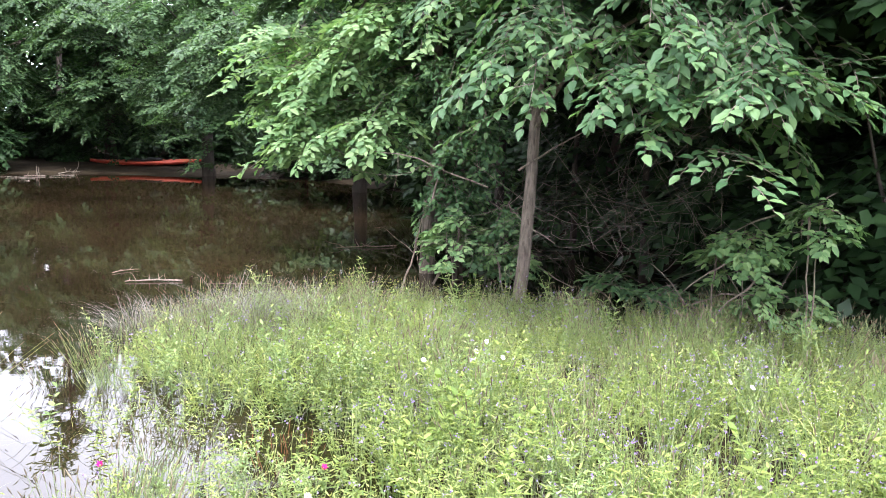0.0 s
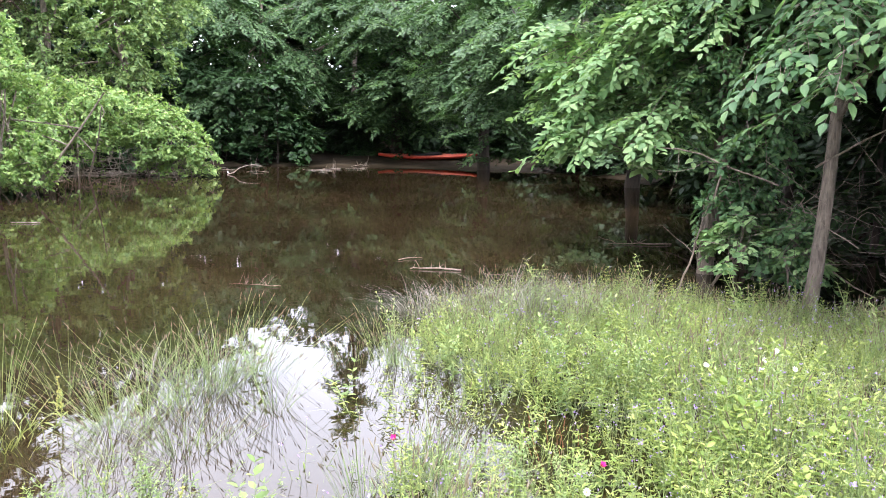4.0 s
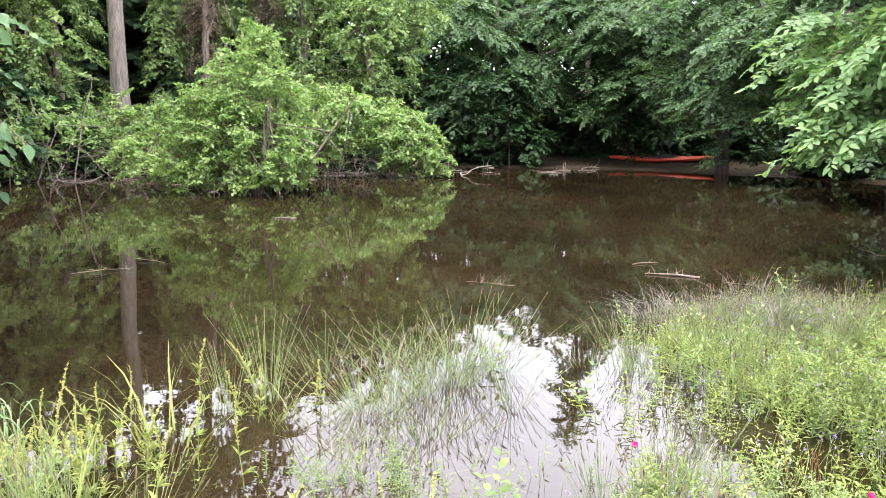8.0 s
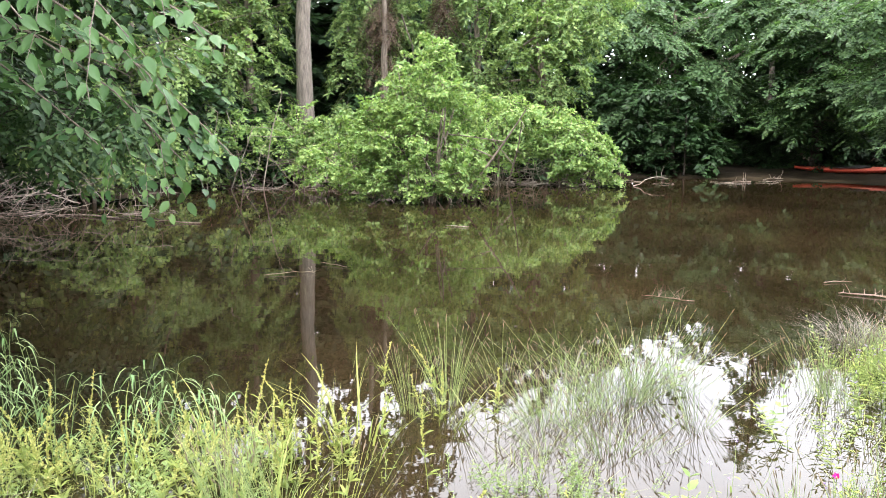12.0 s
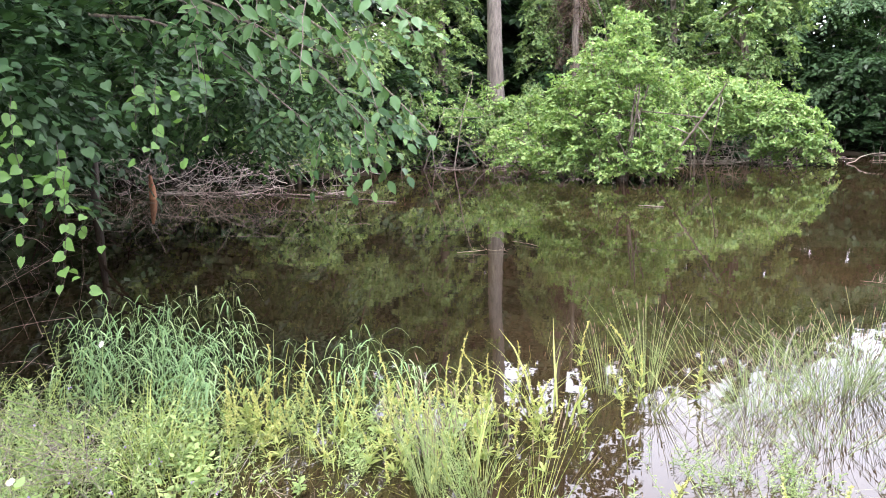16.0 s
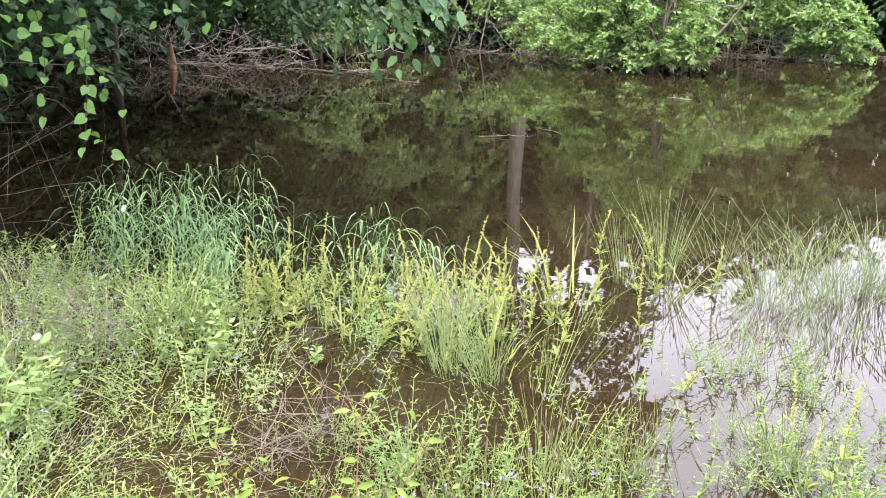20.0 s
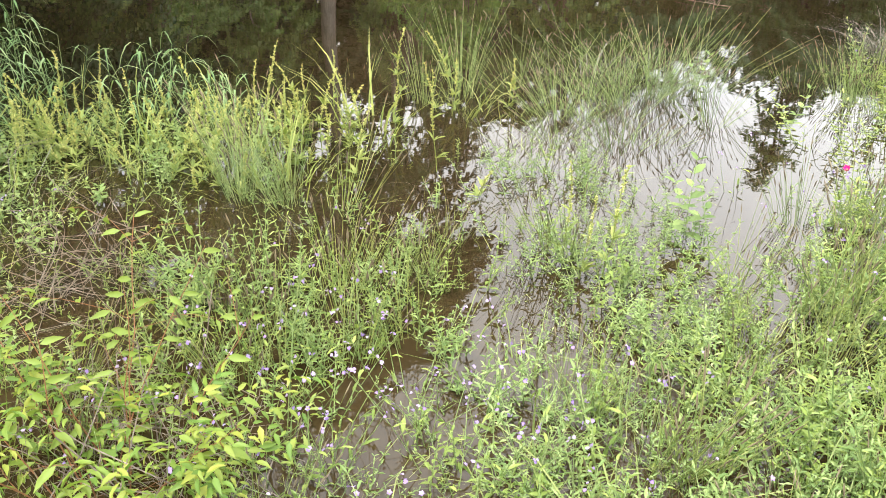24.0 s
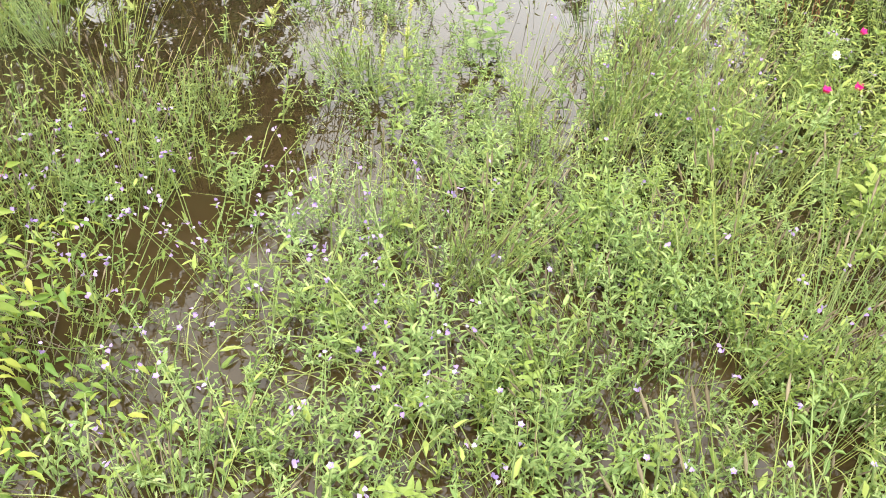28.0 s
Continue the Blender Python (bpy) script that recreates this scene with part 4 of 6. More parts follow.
def build_creeper():
    rng = np.random.default_rng(73)
    root = pol(56, 5.2)
    at = np.array((root[0], root[1], float(ground_z(root[0], root[1]))))
    t = thing("heart_leaved_creeper", at, "creeper with bright heart-shaped leaves hanging in strands", "vine")
    me = leaf_mesh(LEAF_HEART, M_LEAF_HEART)
    for az, d, z0, z1, n in [(53.5, 4.2, 1.7, .95, 26), (51.5, 4.1, 1.5, .78, 28), (49.6, 4.0, 1.3, .66, 26), (48.8, 4.1, 1.25, .9, 10), (44.2, 4.4, 1.65, 1.3, 8), (42.8, 4.3, 1.6, 1.15, 14), (40.3, 4.3, 1.7, 1.25, 9),
                             (54.8, 4.3, 1.6, .9, 20), (56.5, 4.2, 1.5, .8, 22), (52.5, 4.3, 1.9, 1.5, 10)]:
        P = bent(rng, pol(az + rng.uniform(-.6, .6), d + .1, z0), pol(az, d, z1), 8, .05)
        leafy_branch(t, at, rng, P, .0022, me, .052, int(n * .8), 1.0, .3, 4, .15, M_BARK_DARK, (.3, -.8, .6), .6)
    # Inner heart leaves take the darker leaf material, so their shade is painted in.
    O, U, C = crown_points(rng, [lobe(53, 5.0, 1.75, .7, .5, .55), lobe(57, 4.8, 1.6, .6, .5, .55), lobe(49, 5.2, 1.6, .5, .4, .5), lobe(45, 5.4, 1.7, .6, .4, .4)], 90, 8, .22)
    (lv, lf), TP = sprays(rng, O, U, .2, 5, .058, .4, LEAF_HEART)
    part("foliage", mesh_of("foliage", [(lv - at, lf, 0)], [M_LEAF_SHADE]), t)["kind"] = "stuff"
    v, f = tubes(bent(rng, at, pol(54, 4.6, 2.6), 10, .04)[None], np.linspace(.014, .006, 10)[None], 6)
    part("stem", mesh_of("stem", [(v - at, f, 0)], [M_BARK_DARK], True), t)


build_creeper()
tangle("dead_twig_thicket", "bare pale twigs drooping to the water", pol(53, 5.2, .5), (.5, .4, .25), 26, .8, .0018, 4, M_BARK, .3)
tangle("dead_twig_thicket", "pale dead branches heaped on the left bank", pol(40, 15.6, .3), (3.2, 1.6, .3), 190, 1.1, .006, 5, M_DEADWOOD, 0)
tangle("dead_twig_thicket", "brown roots and twigs under the far bush", pol(4, 21.6, .2), (2.4, .7, .35), 120, 1.0, .012, 6, M_DEADWOOD, .1)
tangle("dead_twig_thicket", "brown twigs along the far left waterline", pol(24, 20.6, .35), (5, 1.2, .5), 240, 1.3, .012, 7, M_BARK, .3)


# ---- floating wood ----
def driftwood(az, d, length, turn, r, seed, label, twigs=3, rise=.12, z=.01, mat=None):
    mat = mat or M_DEADWOOD
    rng = np.random.default_rng(seed)
    p = pol(az, d)
    at = np.array((p[0], p[1], z))
    u = np.array((math.cos(radians(turn)), math.sin(radians(turn)), 0))
    t = thing("floating_branch", at, label, "branch", "floating branches")
    P = bent(rng, -u * length / 2, u * length / 2, 9, .09)
    P[:, 2] = np.abs(P[:, 2]) * .35
    v, f = tubes(P[None], np.linspace(r, r * .4, 9)[None], 7)
    part("stem", mesh_of("stem", [(v, f, 0)], [mat], True), t)
    for k in range(twigs):
        i = rng.integers(2, 8)
        e = P[i] + np.array((*rng.normal(0, .4, 2), rise * rng.uniform(.5, 3))) * length * .3
        Q = bent(rng, P[i], e, 6, .08)
        v, f = tubes(Q[None], np.linspace(r * .5, r * .15, 6)[None], 4)
        part("twig", mesh_of("twig", [(v, f, 0)], [mat]), t)


driftwood(-17.3, 8.0, .5, 160, .009, 1, "bleached branch with broken twigs floating on the pond", 6, .25)
driftwood(-15.5, 8.6, .3, 20, .005, 2, "thin bleached stick floating on the pond", 2, .2)
driftwood(-5.0, 7.2, .45, 160, .004, 3, "twiggy grey branch floating on the pond", 18, .35, mat=M_BARK)
driftwood(-22, 7.8, .4, 150, .004, 4, "thin pale stick floating on the pond", 4, .2, mat=M_BARK)
driftwood(9.3, 12.0, .35, 178, .008, 5, "short bleached log floating on the pond", 0)
driftwood(21, 8.1, .5, 25, .003, 6, "dark twiggy branch floating on the pond", 7, .1)
driftwood(18, 8.6, .4, 150, .003, 7, "dark twiggy branch floating on the pond", 4, .1)
driftwood(-31, 10.4, .8, 170, .010, 8, "dead branch lying in the shaded water", 5, .15, mat=M_BARK)
driftwood(30.5, 13.4, .9, 175, .012, 9, "dark log with pale splinters on the water", 2, mat=M_BARK_DARK)
driftwood(28, 12.8, .7, 178, .011, 10, "straight brown stick on the water", 0, mat=M_BARK)
driftwood(33.5, 14, 1.2, 172, .016, 11, "bleached log lying in shallow water", 3, mat=M_BARK)
driftwood(39, 15, 1.2, 10, .016, 12, "bleached log lying in shallow water", 4, mat=M_BARK)
rng = np.random.default_rng(9)
for k in range(13):
    az = rng.uniform(-12, 1.5)
    driftwood(az, np.interp(az, SHORE_AZ, SHORE_D) - rng.uniform(.3, 3.0), rng.uniform(.2, .8), rng.normal(178, 28), rng.uniform(.004, .009), 20 + k, "bleached stick drifting along the far bank", int(rng.integers(0, 3)), .04)
driftwood(-11.6, 26.0, .9, 215, .02, 60, "forked white branch poking out beside the boat", 4, .5)
driftwood(-9.6, 24.4, .5, 170, .025, 61, "grey root stump standing in the water", 6, .7, mat=M_BARK)
driftwood(-4.5, 25.4, .6, 130, .012, 62, "thin forked stick poking out of the water", 2, .9)


def stump(az, d, h, r, seed, label, mat):
    rng = np.random.default_rng(seed)
    p = pol(az, d)
    at = np.array((p[0], p[1], -.05))
    P = bent(rng, (0, 0, 0), (.05, -.1, h), 7, .05)
    v, f = tubes(P[None], (np.linspace(r * 1.4, r * .5, 7) * rng.uniform(.85, 1.1, 7))[None], 9)
    ob = new("broken_stump", mesh_of("broken_stump", [(v, f, 0)], [mat], True))
    ob.location = at
    tagged(ob, label, "stump")


M_REDWOOD = bark_mat("rotten_red_wood", (.16, .07, .035), (.34, .17, .09), 10)
stump(42.5, 14.5, .45, .05, 1, "rotten reddish stump at the dark waterline", M_REDWOOD)


# ---- red boat on the far bank ----
def build_boat():
    a, b = pol(-12.7, 28.1), pol(-19.6, 28.4)
    mid = (a + b) / 2
    at = np.array((mid[0], mid[1], float(ground_z(mid[0], mid[1])) + .0))
    t = thing("kayak", at, "faded red plastic kayak lying on the far bank", "boat")
    m, m2, m3 = bark_mat("red_plastic", (.50, .045, .024), (.62, .075, .040), 2, 1, .45), bark_mat("pale_red_deck", (.58, .09, .05), (.66, .13, .075), 2, 1, .5), bark_mat("dark_cockpit", (.02, .02, .02), (.04, .04, .04))
    L, ns, nr = 3.4, 25, 14
    s = np.linspace(-1, 1, ns)
    half = .30 * (1 - np.abs(s) ** 2.6) + .012
    keel = .02 + .12 * np.abs(s) ** 3
    rim = .14 + .08 * np.abs(s) ** 3
    ang = np.linspace(-np.pi / 2, np.pi / 2, nr)
    y = half[:, None] * np.sin(ang)
    z = rim[:, None] - (rim - keel)[:, None] * np.cos(ang) ** .7
    V = np.stack([np.broadcast_to(s[:, None] * L / 2, y.shape), y, z], -1)
    i, j = np.meshgrid(np.arange(ns - 1), np.arange(nr - 1), indexing="ij")
    F = np.stack([i * nr + j, (i + 1) * nr + j, (i + 1) * nr + j + 1, i * nr + j + 1], -1).reshape(-1, 4)
    hull = mesh_of("hull", [(V.reshape(-1, 3), F, 0)], [m], True)
    e = np.linspace(-1, 1, 9)
    top = rim[:, None] + .05 * (1 - e ** 2) * (half / .34)[:, None]
    D = np.stack([np.broadcast_to(s[:, None] * L / 2, top.shape), half[:, None] * e, top], -1)
    i, j = np.meshgrid(np.arange(ns - 1), np.arange(8), indexing="ij")
    F = np.stack([i * 9 + j, (i + 1) * 9 + j, (i + 1) * 9 + j + 1, i * 9 + j + 1], -1).reshape(-1, 4)
    part("hull", hull, t)
    od = part("deck", mesh_of("deck", [(D.reshape(-1, 3), F, 0)], [m2], True), t, "sun-faded red deck")
    q = np.linspace(0, 2 * np.pi, 25)
    C = np.stack([.55 * np.cos(q) - .1, .22 * np.sin(q), .200 + 0 * q], -1)
    v, f = tubes(C[None], np.full((1, 25), .022), 6)
    part("cockpit_rim", mesh_of("cockpit_rim", [(v, f, 0)], [m3], True), od, "dark cockpit rim")
    # Flat near-black disc paints the shaded hollow of the open cockpit.
    pan = np.stack([.53 * np.cos(q[:-1]) - .1, .2 * np.sin(q[:-1]), .205 + 0 * q[:-1]], -1)
    part("cockpit", mesh_of("cockpit", [(pan, [tuple(range(24))], 0)], [m3]), od)
    t.rotation_euler = (radians(8), radians(-1.0), math.atan2(b[1] - a[1], b[0] - a[0]))


build_boat()


# ---- meadow and marsh plants ----
def replicate(pieces, X, Y, Z, yaw, scale, tilt=None):
    """Copies of a plant's pieces joined into merged pieces at the places given."""
    n = len(X)
    c, s = np.cos(yaw), np.sin(yaw)
    out = []
    for v, f, m in pieces:
        v = np.asarray(v, float)
        x = (v[None, :, 0] * c[:, None] - v[None, :, 1] * s[:, None]) * scale[:, None]
        y = (v[None, :, 0] * s[:, None] + v[None, :, 1] * c[:, None]) * scale[:, None]
        z = v[None, :, 2] * scale[:, None]
        if tilt is not None:
            x = x + z * tilt[:, :1]
            y = y + z * tilt[:, 1:]
        V = np.stack([x + X[:, None], y + Y[:, None], z + Z[:, None]], -1)
        F = np.asarray(f)[None] + (np.arange(n) * v.shape[0])[:, None, None]
        out.append((V.reshape(-1, 3), F.reshape(-1, np.asarray(f).shape[1]), m))
    return out


def tuft_pieces(rng, blades, height, spread, width, arch, segs=5):
    """Arching flat grass blades."""
    a = rng.uniform(0, 2 * np.pi, blades)
    h = height * rng.uniform(.5, 1.1, blades)
    b = spread * rng.uniform(0, 1, blades) ** .5 * .3
    q = np.linspace(0, 1, segs)
    out = arch * h * rng.uniform(.2, 1.3, blades)
    r = b[:, None] + out[:, None] * q ** 2.2
    rise = h[:, None] * (q - .28 * arch * q ** 4)
    P = np.stack([r * np.cos(a)[:, None], r * np.sin(a)[:, None], rise], -1)
    W = width * rng.uniform(.6, 1.2, blades)[:, None] * np.interp(np.linspace(0, 1, segs), (0, .25, .5, .75, 1), (.8, 1, .9, .6, .08))
    return ribbons(P, W, np.stack([-np.sin(a), np.cos(a), 0 * a], -1) + rng.normal(0, .4, (blades, 3)) * (1, 1, 0))


def rush_pieces(rng, stems, height, lean, r=.0022, heads=True):
    a = rng.uniform(0, 2 * np.pi, stems)
    h = height * rng.uniform(.55, 1.1, stems)
    q = np.linspace(0, 1, 4)
    b = rng.uniform(0, .06, stems)
    out = lean * h * rng.uniform(.1, 1.2, stems)
    rr = b[:, None] + out[:, None] * q ** 1.7
    P = np.stack([rr * np.cos(a)[:, None], rr * np.sin(a)[:, None], h[:, None] * q], -1)
    v, f = tubes(P, np.array([1, .9, .8, .5])[None] * r, 3)
    ps = [(v, f, 0)]
    if heads:
        T = P[:, -1]
        U = unit(P[:, -1] - P[:, -2])
        H = np.stack([T - U * .004, T + U * .012, T + U * .030], 1)
        v, f = tubes(H, np.array([.001, .0027, .0005])[None].repeat(stems, 0), 4)
        ps.append((v, f, 1))
    return ps


def herb_parts(rng, h, nodes, leaf, branch=2, shape=LEAF_LANCE, wide=1.0):
    """A leafy marsh herb: stem lines and its leaves (O, D, N, S)."""
    lines = [bent(rng, (0, 0, 0), (rng.normal(0, .06) * h * 3, rng.normal(0, .06) * h * 3, h), 6, .03)]
    for k in range(branch):
        i = rng.integers(1, 4)
        a = rng.uniform(0, 2 * np.pi)
        lines.append(bent(rng, lines[0][i], lines[0][i] + np.array((math.cos(a) * .35, math.sin(a) * .35, .6)) * h * rng.uniform(.5, .8), 6, .03))
    O, D, N, S = [], [], [], []
    for li, q in enumerate(lines):
        m = nodes if li == 0 else max(2, nodes // 2)
        ph = rng.uniform(0, 3)
        for k in range(m):
            s = (.2 + .8 * (k + 1) / m) * (len(q) - 1.001)
            i = int(s)
            o = q[i] + (q[i + 1] - q[i]) * (s - i)
            for side in (0, np.pi):
                a = ph + k * 1.57 + side + rng.normal(0, .3)
                top = k / m
                O.append(o)
                D.append((math.cos(a), math.sin(a), .1 + .9 * top ** 2))
                N.append((-math.cos(a) * .5, -math.sin(a) * .5, 1))
                S.append(leaf * (1.1 - .45 * top) * rng.uniform(.75, 1.2) * (1 if li == 0 else .75))
    return np.array(lines), np.array(O), np.array(D), np.array(N), np.array(S)


LEAF_HERB = (LEAF_LANCE[0] * (1.5, 1, 1.2), LEAF_LANCE[1])
LEAF_BLADE = (LEAF_OVAL[0] * (.52, 1, 1.2), LEAF_OVAL[1])
LEAF_THIN = (LEAF_FAR[0] * (.5, 1, 1), LEAF_FAR[1])


def herb_pieces(rng, h, nodes, leaf, branch=2, shape=LEAF_BLADE):
    lines, O, D, N, S = herb_parts(rng, h, nodes, leaf, branch)
    lines = lines[:, [0, 2, 5]]
    v, f = tubes(lines, np.array([1, .85, .4])[None].repeat(len(lines), 0) * .0017, 3)
    lv, lf = leaves(O, D, N, S, shape)
    return [(v, f, 0), (lv, lf, 1)]


def dock_pieces(rng, h):
    """A stalk with a dense spike of small seed scales and a few long leaves."""
    L = bent(rng, (0, 0, 0), (rng.normal(0, .09), rng.normal(0, .09), h), 7, .035)
    v, f = tubes(L[None], np.linspace(.003, .0012, 7)[None], 3)
    n = 130
    s = rng.uniform(.5, 1, n) ** .8 * 5.99
    i = s.astype(int)
    o = L[i] + (L[np.minimum(i + 1, 6)] - L[i]) * (s - i)[:, None]
    d = unit(rng.normal(0, 1, (n, 3)) * (1, 1, .4) + (0, 0, .9))
    sv, sf = leaves(o, d, rng.normal(0, 1, (n, 3)), .010 * rng.uniform(.5, 1.3, n), LEAF_FAR)
    m = 24
    s = rng.uniform(.05, .85, m) * 5.9
    i = s.astype(int)
    o2 = L[i]
    a = rng.uniform(0, 6.28, m)
    d2 = np.stack([np.cos(a), np.sin(a), rng.uniform(.5, 1.4, m)], -1)
    gv, gf = leaves(o2, d2, np.stack([-np.cos(a), -np.sin(a), np.full(m, 1.0)], -1), .052 * rng.uniform(.6, 1.2, m), LEAF_LANCE)
    return [(v, f, 0), (gv, gf, 0), (sv, sf, 1)]


HOLES = [(-.60, 2.88, .30, .2), (.49, 2.6, .12, .2), (-.15, 2.95, .22, .14), (.03, 2.14, .14, .1), (1.30, 4.4, .36, 1.1), (1.2, 3.4, .18, .45), (1.7, 5.2, .4, .5), (-.05, 4.05, .36, .4), (.3, 3.05, .18, .15), (.05, 3.5, .4, .28), (2.35, 3.95, .34, .5), (-.88, 4.2, .15, .3), (.75, 4.2, .25, .25), (2.0, 3.5, .16, .12)]


def open_water(x, y):
    """1 in the open pools among the plants, 0 outside."""
    w = np.zeros_like(x)
    for cx, cy, rx, ry in HOLES:
        w = np.maximum(w, np.exp(-(((x - cx) / rx) ** 2 + ((y - cy) / ry) ** 2) ** 1.5 * .7))
    return w


def places(rng, n, x0, x1, y0, y1, want, deep=-.2):
    x, y = rng.uniform(x0, x1, n), rng.uniform(y0, y1, n)
    z = ground_z(x, y)
    k = (rng.random(n) < want(x, y)) & (z > deep) & (np.hypot(x - EYE[0], y - EYE[1]) > .55)
    return x[k], y[k], z[k]


def bank(x, y):
    return smooth((x - 1.85 - .12 * np.clip(y - 3, 0, 4)) * 6)


def patch(x, y):
    return .5 + .5 * np.sin(x * 2.3 + 1.7 * np.sin(y * 1.4)) * np.cos(y * 2.1 + x * .6)


def stuff(name, label, category, variants, pl, mats, rng, smin=.7, smax=1.25, tilt=.15, drift=(0, 0), vary=.28):
    x, y, z = pl
    k = rng.integers(0, len(variants), len(x))
    pieces = []
    for j, p in enumerate(variants):
        m = k == j
        if m.any():
            n = m.sum()
            lift = 1 + vary * (np.sin(x[m] * 3.1 + 1.9 * np.sin(y[m] * 2.3)) * np.cos(y[m] * 3.7 - x[m]) + .5 * np.sin(x[m] * 8.3 + y[m] * 7.1))
            lift = lift * (1 - .38 * smooth((np.hypot(x[m] - .7, y[m] - .6) - 5.2) * 2.5))
            pieces += replicate(p, x[m], y[m], z[m], rng.uniform(0, 6.28, n), rng.uniform(smin, smax, n) * lift, rng.normal(0, tilt, (n, 2)) + np.array(drift))
    return tagged(new(name, mesh_of(name, pieces, mats)), label, category, kind="stuff")


rng = np.random.default_rng(301)
GRASS = [[(*tuft_pieces(rng, 14, .34, .3, .0030, .9), 0)] for _ in range(6)]
LOWGRASS = [[(*tuft_pieces(rng, 16, .22, .3, .0016, .9), 0)] for _ in range(5)]
FINE = [rush_pieces(rng, 18, .36, .35, .0013) for _ in range(5)]
BANKHERB = [herb_pieces(rng, rng.uniform(.18, .34), 8, .034, 3) for _ in range(7)]
BROADHERB = [herb_pieces(rng, rng.uniform(.2, .36), 7, .05, 3, LEAF_OVAL) for _ in range(6)]
HERB = [herb_pieces(rng, rng.uniform(.12, .26), 9, .0205, 3) for _ in range(7)]
SPRIG = [herb_pieces(rng, rng.uniform(.10, .22), 8, .0235, 2) for _ in range(7)]
FEATHER = [herb_pieces(rng, rng.uniform(.2, .32), 11, .030, 4, LEAF_THIN) for _ in range(5)]
YELLOWTUFT = [[(*tuft_pieces(rng, 7, .34, .3, .0034, .6), 0)] for _ in range(5)]
DRYTUFT = [[(*tuft_pieces(rng, 22, .34, .3, .0011, 1.4, 7), 0)] for _ in range(4)]

# grassy bank
near = lambda x, y: smooth((5.4 - np.hypot(x - .7, y - .6)) * 1.6)
spots_of = lambda x, y, k: smooth((patch(x * k + 1.3, y * k * 1.1) + .35 * np.sin(x * 5.3 * k + y * 4.1) - .55) * 7)
stuff("meadow_grass", "long green meadow grass on the bank", "grass", GRASS, places(rng, 2500, 1.5, 7, .6, 8, lambda x, y: bank(x, y) * (.16 + .75 * spots_of(x, y, 1.1)) * (1 - .9 * open_water(x, y)), -.15), [M_GRASS], rng, .5, 1.1, .3)
stuff("bank_rush", "slender rushes with brown tips along the bank", "rush", FINE, places(rng, 3600, 1.6, 7, 1.2, 8, lambda x, y: bank(x, y) * (.08 + .7 * (1 - near(x, y)) * (.25 + patch(x * 1.4, y * 1.4))) * (1 - open_water(x, y)), -.2), [M_RUSH, M_HEAD], rng, .6, 1.25, .2)
stuff("bank_herb", "yellow-green leafy herbs among the bank grass", "herb", BANKHERB, places(rng, 6400, 1.4, 6.5, .6, 6.9, lambda x, y: bank(x, y) * (.3 + .65 * (1 - spots_of(x, y, 1.1))) * (1 - .8 * open_water(x, y)), -.2), [M_RUSH, M_LEAF_BANK], rng, .55, 1.25, .3)
stuff("bank_herb", "mid-green broad-leaved herbs in patches on the bank", "herb", BROADHERB, places(rng, 1100, 1.5, 6.5, .6, 6.9, lambda x, y: bank(x, y) * spots_of(x + 2, y, .8) * .8 * (1 - .8 * open_water(x, y)), -.2), [M_RUSH, M_LEAF_HERB], rng, .5, 1.15, .3)
stuff("feathery_herb", "feathery pale green herbs on the bank", "herb", FEATHER, places(rng, 2200, 1.6, 6.5, 1, 7, lambda x, y: bank(x, y) * .7 * spots_of(y, x, 1.3), -.2), [M_RUSH, M_LEAF_FEATHER], rng, .6, 1.3)
stuff("dry_grass", "bleached dry grass tufts on the bank", "grass", DRYTUFT, places(rng, 1100, 1.8, 6.5, 1.2, 7.6, lambda x, y: bank(x, y) * .35 * (patch(x * 1.7, y) > .5)), [M_DRY], rng, .6, 1.1, .4)

# flooded meadow
flood = lambda x, y: (1 - bank(x, y)) * (1 - open_water(x, y)) * smooth((3.45 - y) * 3)
stuff("marsh_herb", "low leafy herbs rising out of the shallow water", "herb", HERB, places(rng, 5600, -2.8, 2.2, .9, 4.2, lambda x, y: flood(x, y) * (.2 + .35 * smooth((x - .5) * 4) + .3 * smooth((-.7 - x) * 4)) * smooth((patch(x * 1.9, y * 1.9) - .22) * 8), -.22), [M_RUSH, M_LEAF_HERB], rng, .6, 1.2, .3)
stuff("marsh_herb", "leafy light green sprigs in the shallow water", "herb", SPRIG, places(rng, 2700, -.5, 2.3, .9, 3.9, lambda x, y: (1 - open_water(x, y)) * (1 - .6 * bank(x, y)) * (.15 + .55 * smooth((x - .6) * 5)) * (.35 + .65 * patch(x * 2.7, y * 2.3)), -.22), [M_RUSH, M_LEAF_WEED], rng, .6, 1.3, .3)
stuff("marsh_herb", "darker green herbs in the shallow water", "herb", HERB, places(rng, 2600, -2.8, 2.2, .9, 3.8, lambda x, y: flood(x, y) * .8 * smooth((patch(x * 1.6 + 3, y * 1.6) - .45) * 9), -.22), [M_RUSH, M_LEAF_WEED], rng, .6, 1.3, .25)
stuff("marsh_herb", "pale finely leaved herbs filling the shallow water", "herb", SPRIG, places(rng, 1500, .35, 2.3, 1.3, 4.0, lambda x, y: (1 - open_water(x, y)) * (1 - .7 * bank(x, y)) * (.3 + .5 * patch(x * 2.1 + 1, y * 2.6)), -.24), [M_RUSH, M_LEAF_FEATHER], rng, .5, 1.0, .3)
stuff("feathery_herb", "feathery pale green herbs among the near weeds", "herb", FEATHER, places(rng, 420, .5, 2.6, .95, 2.7, lambda x, y: .7 * spots_of(x, y, 1.9), -.22), [M_RUSH, M_LEAF_FEATHER], rng, .5, 1.0, .3)
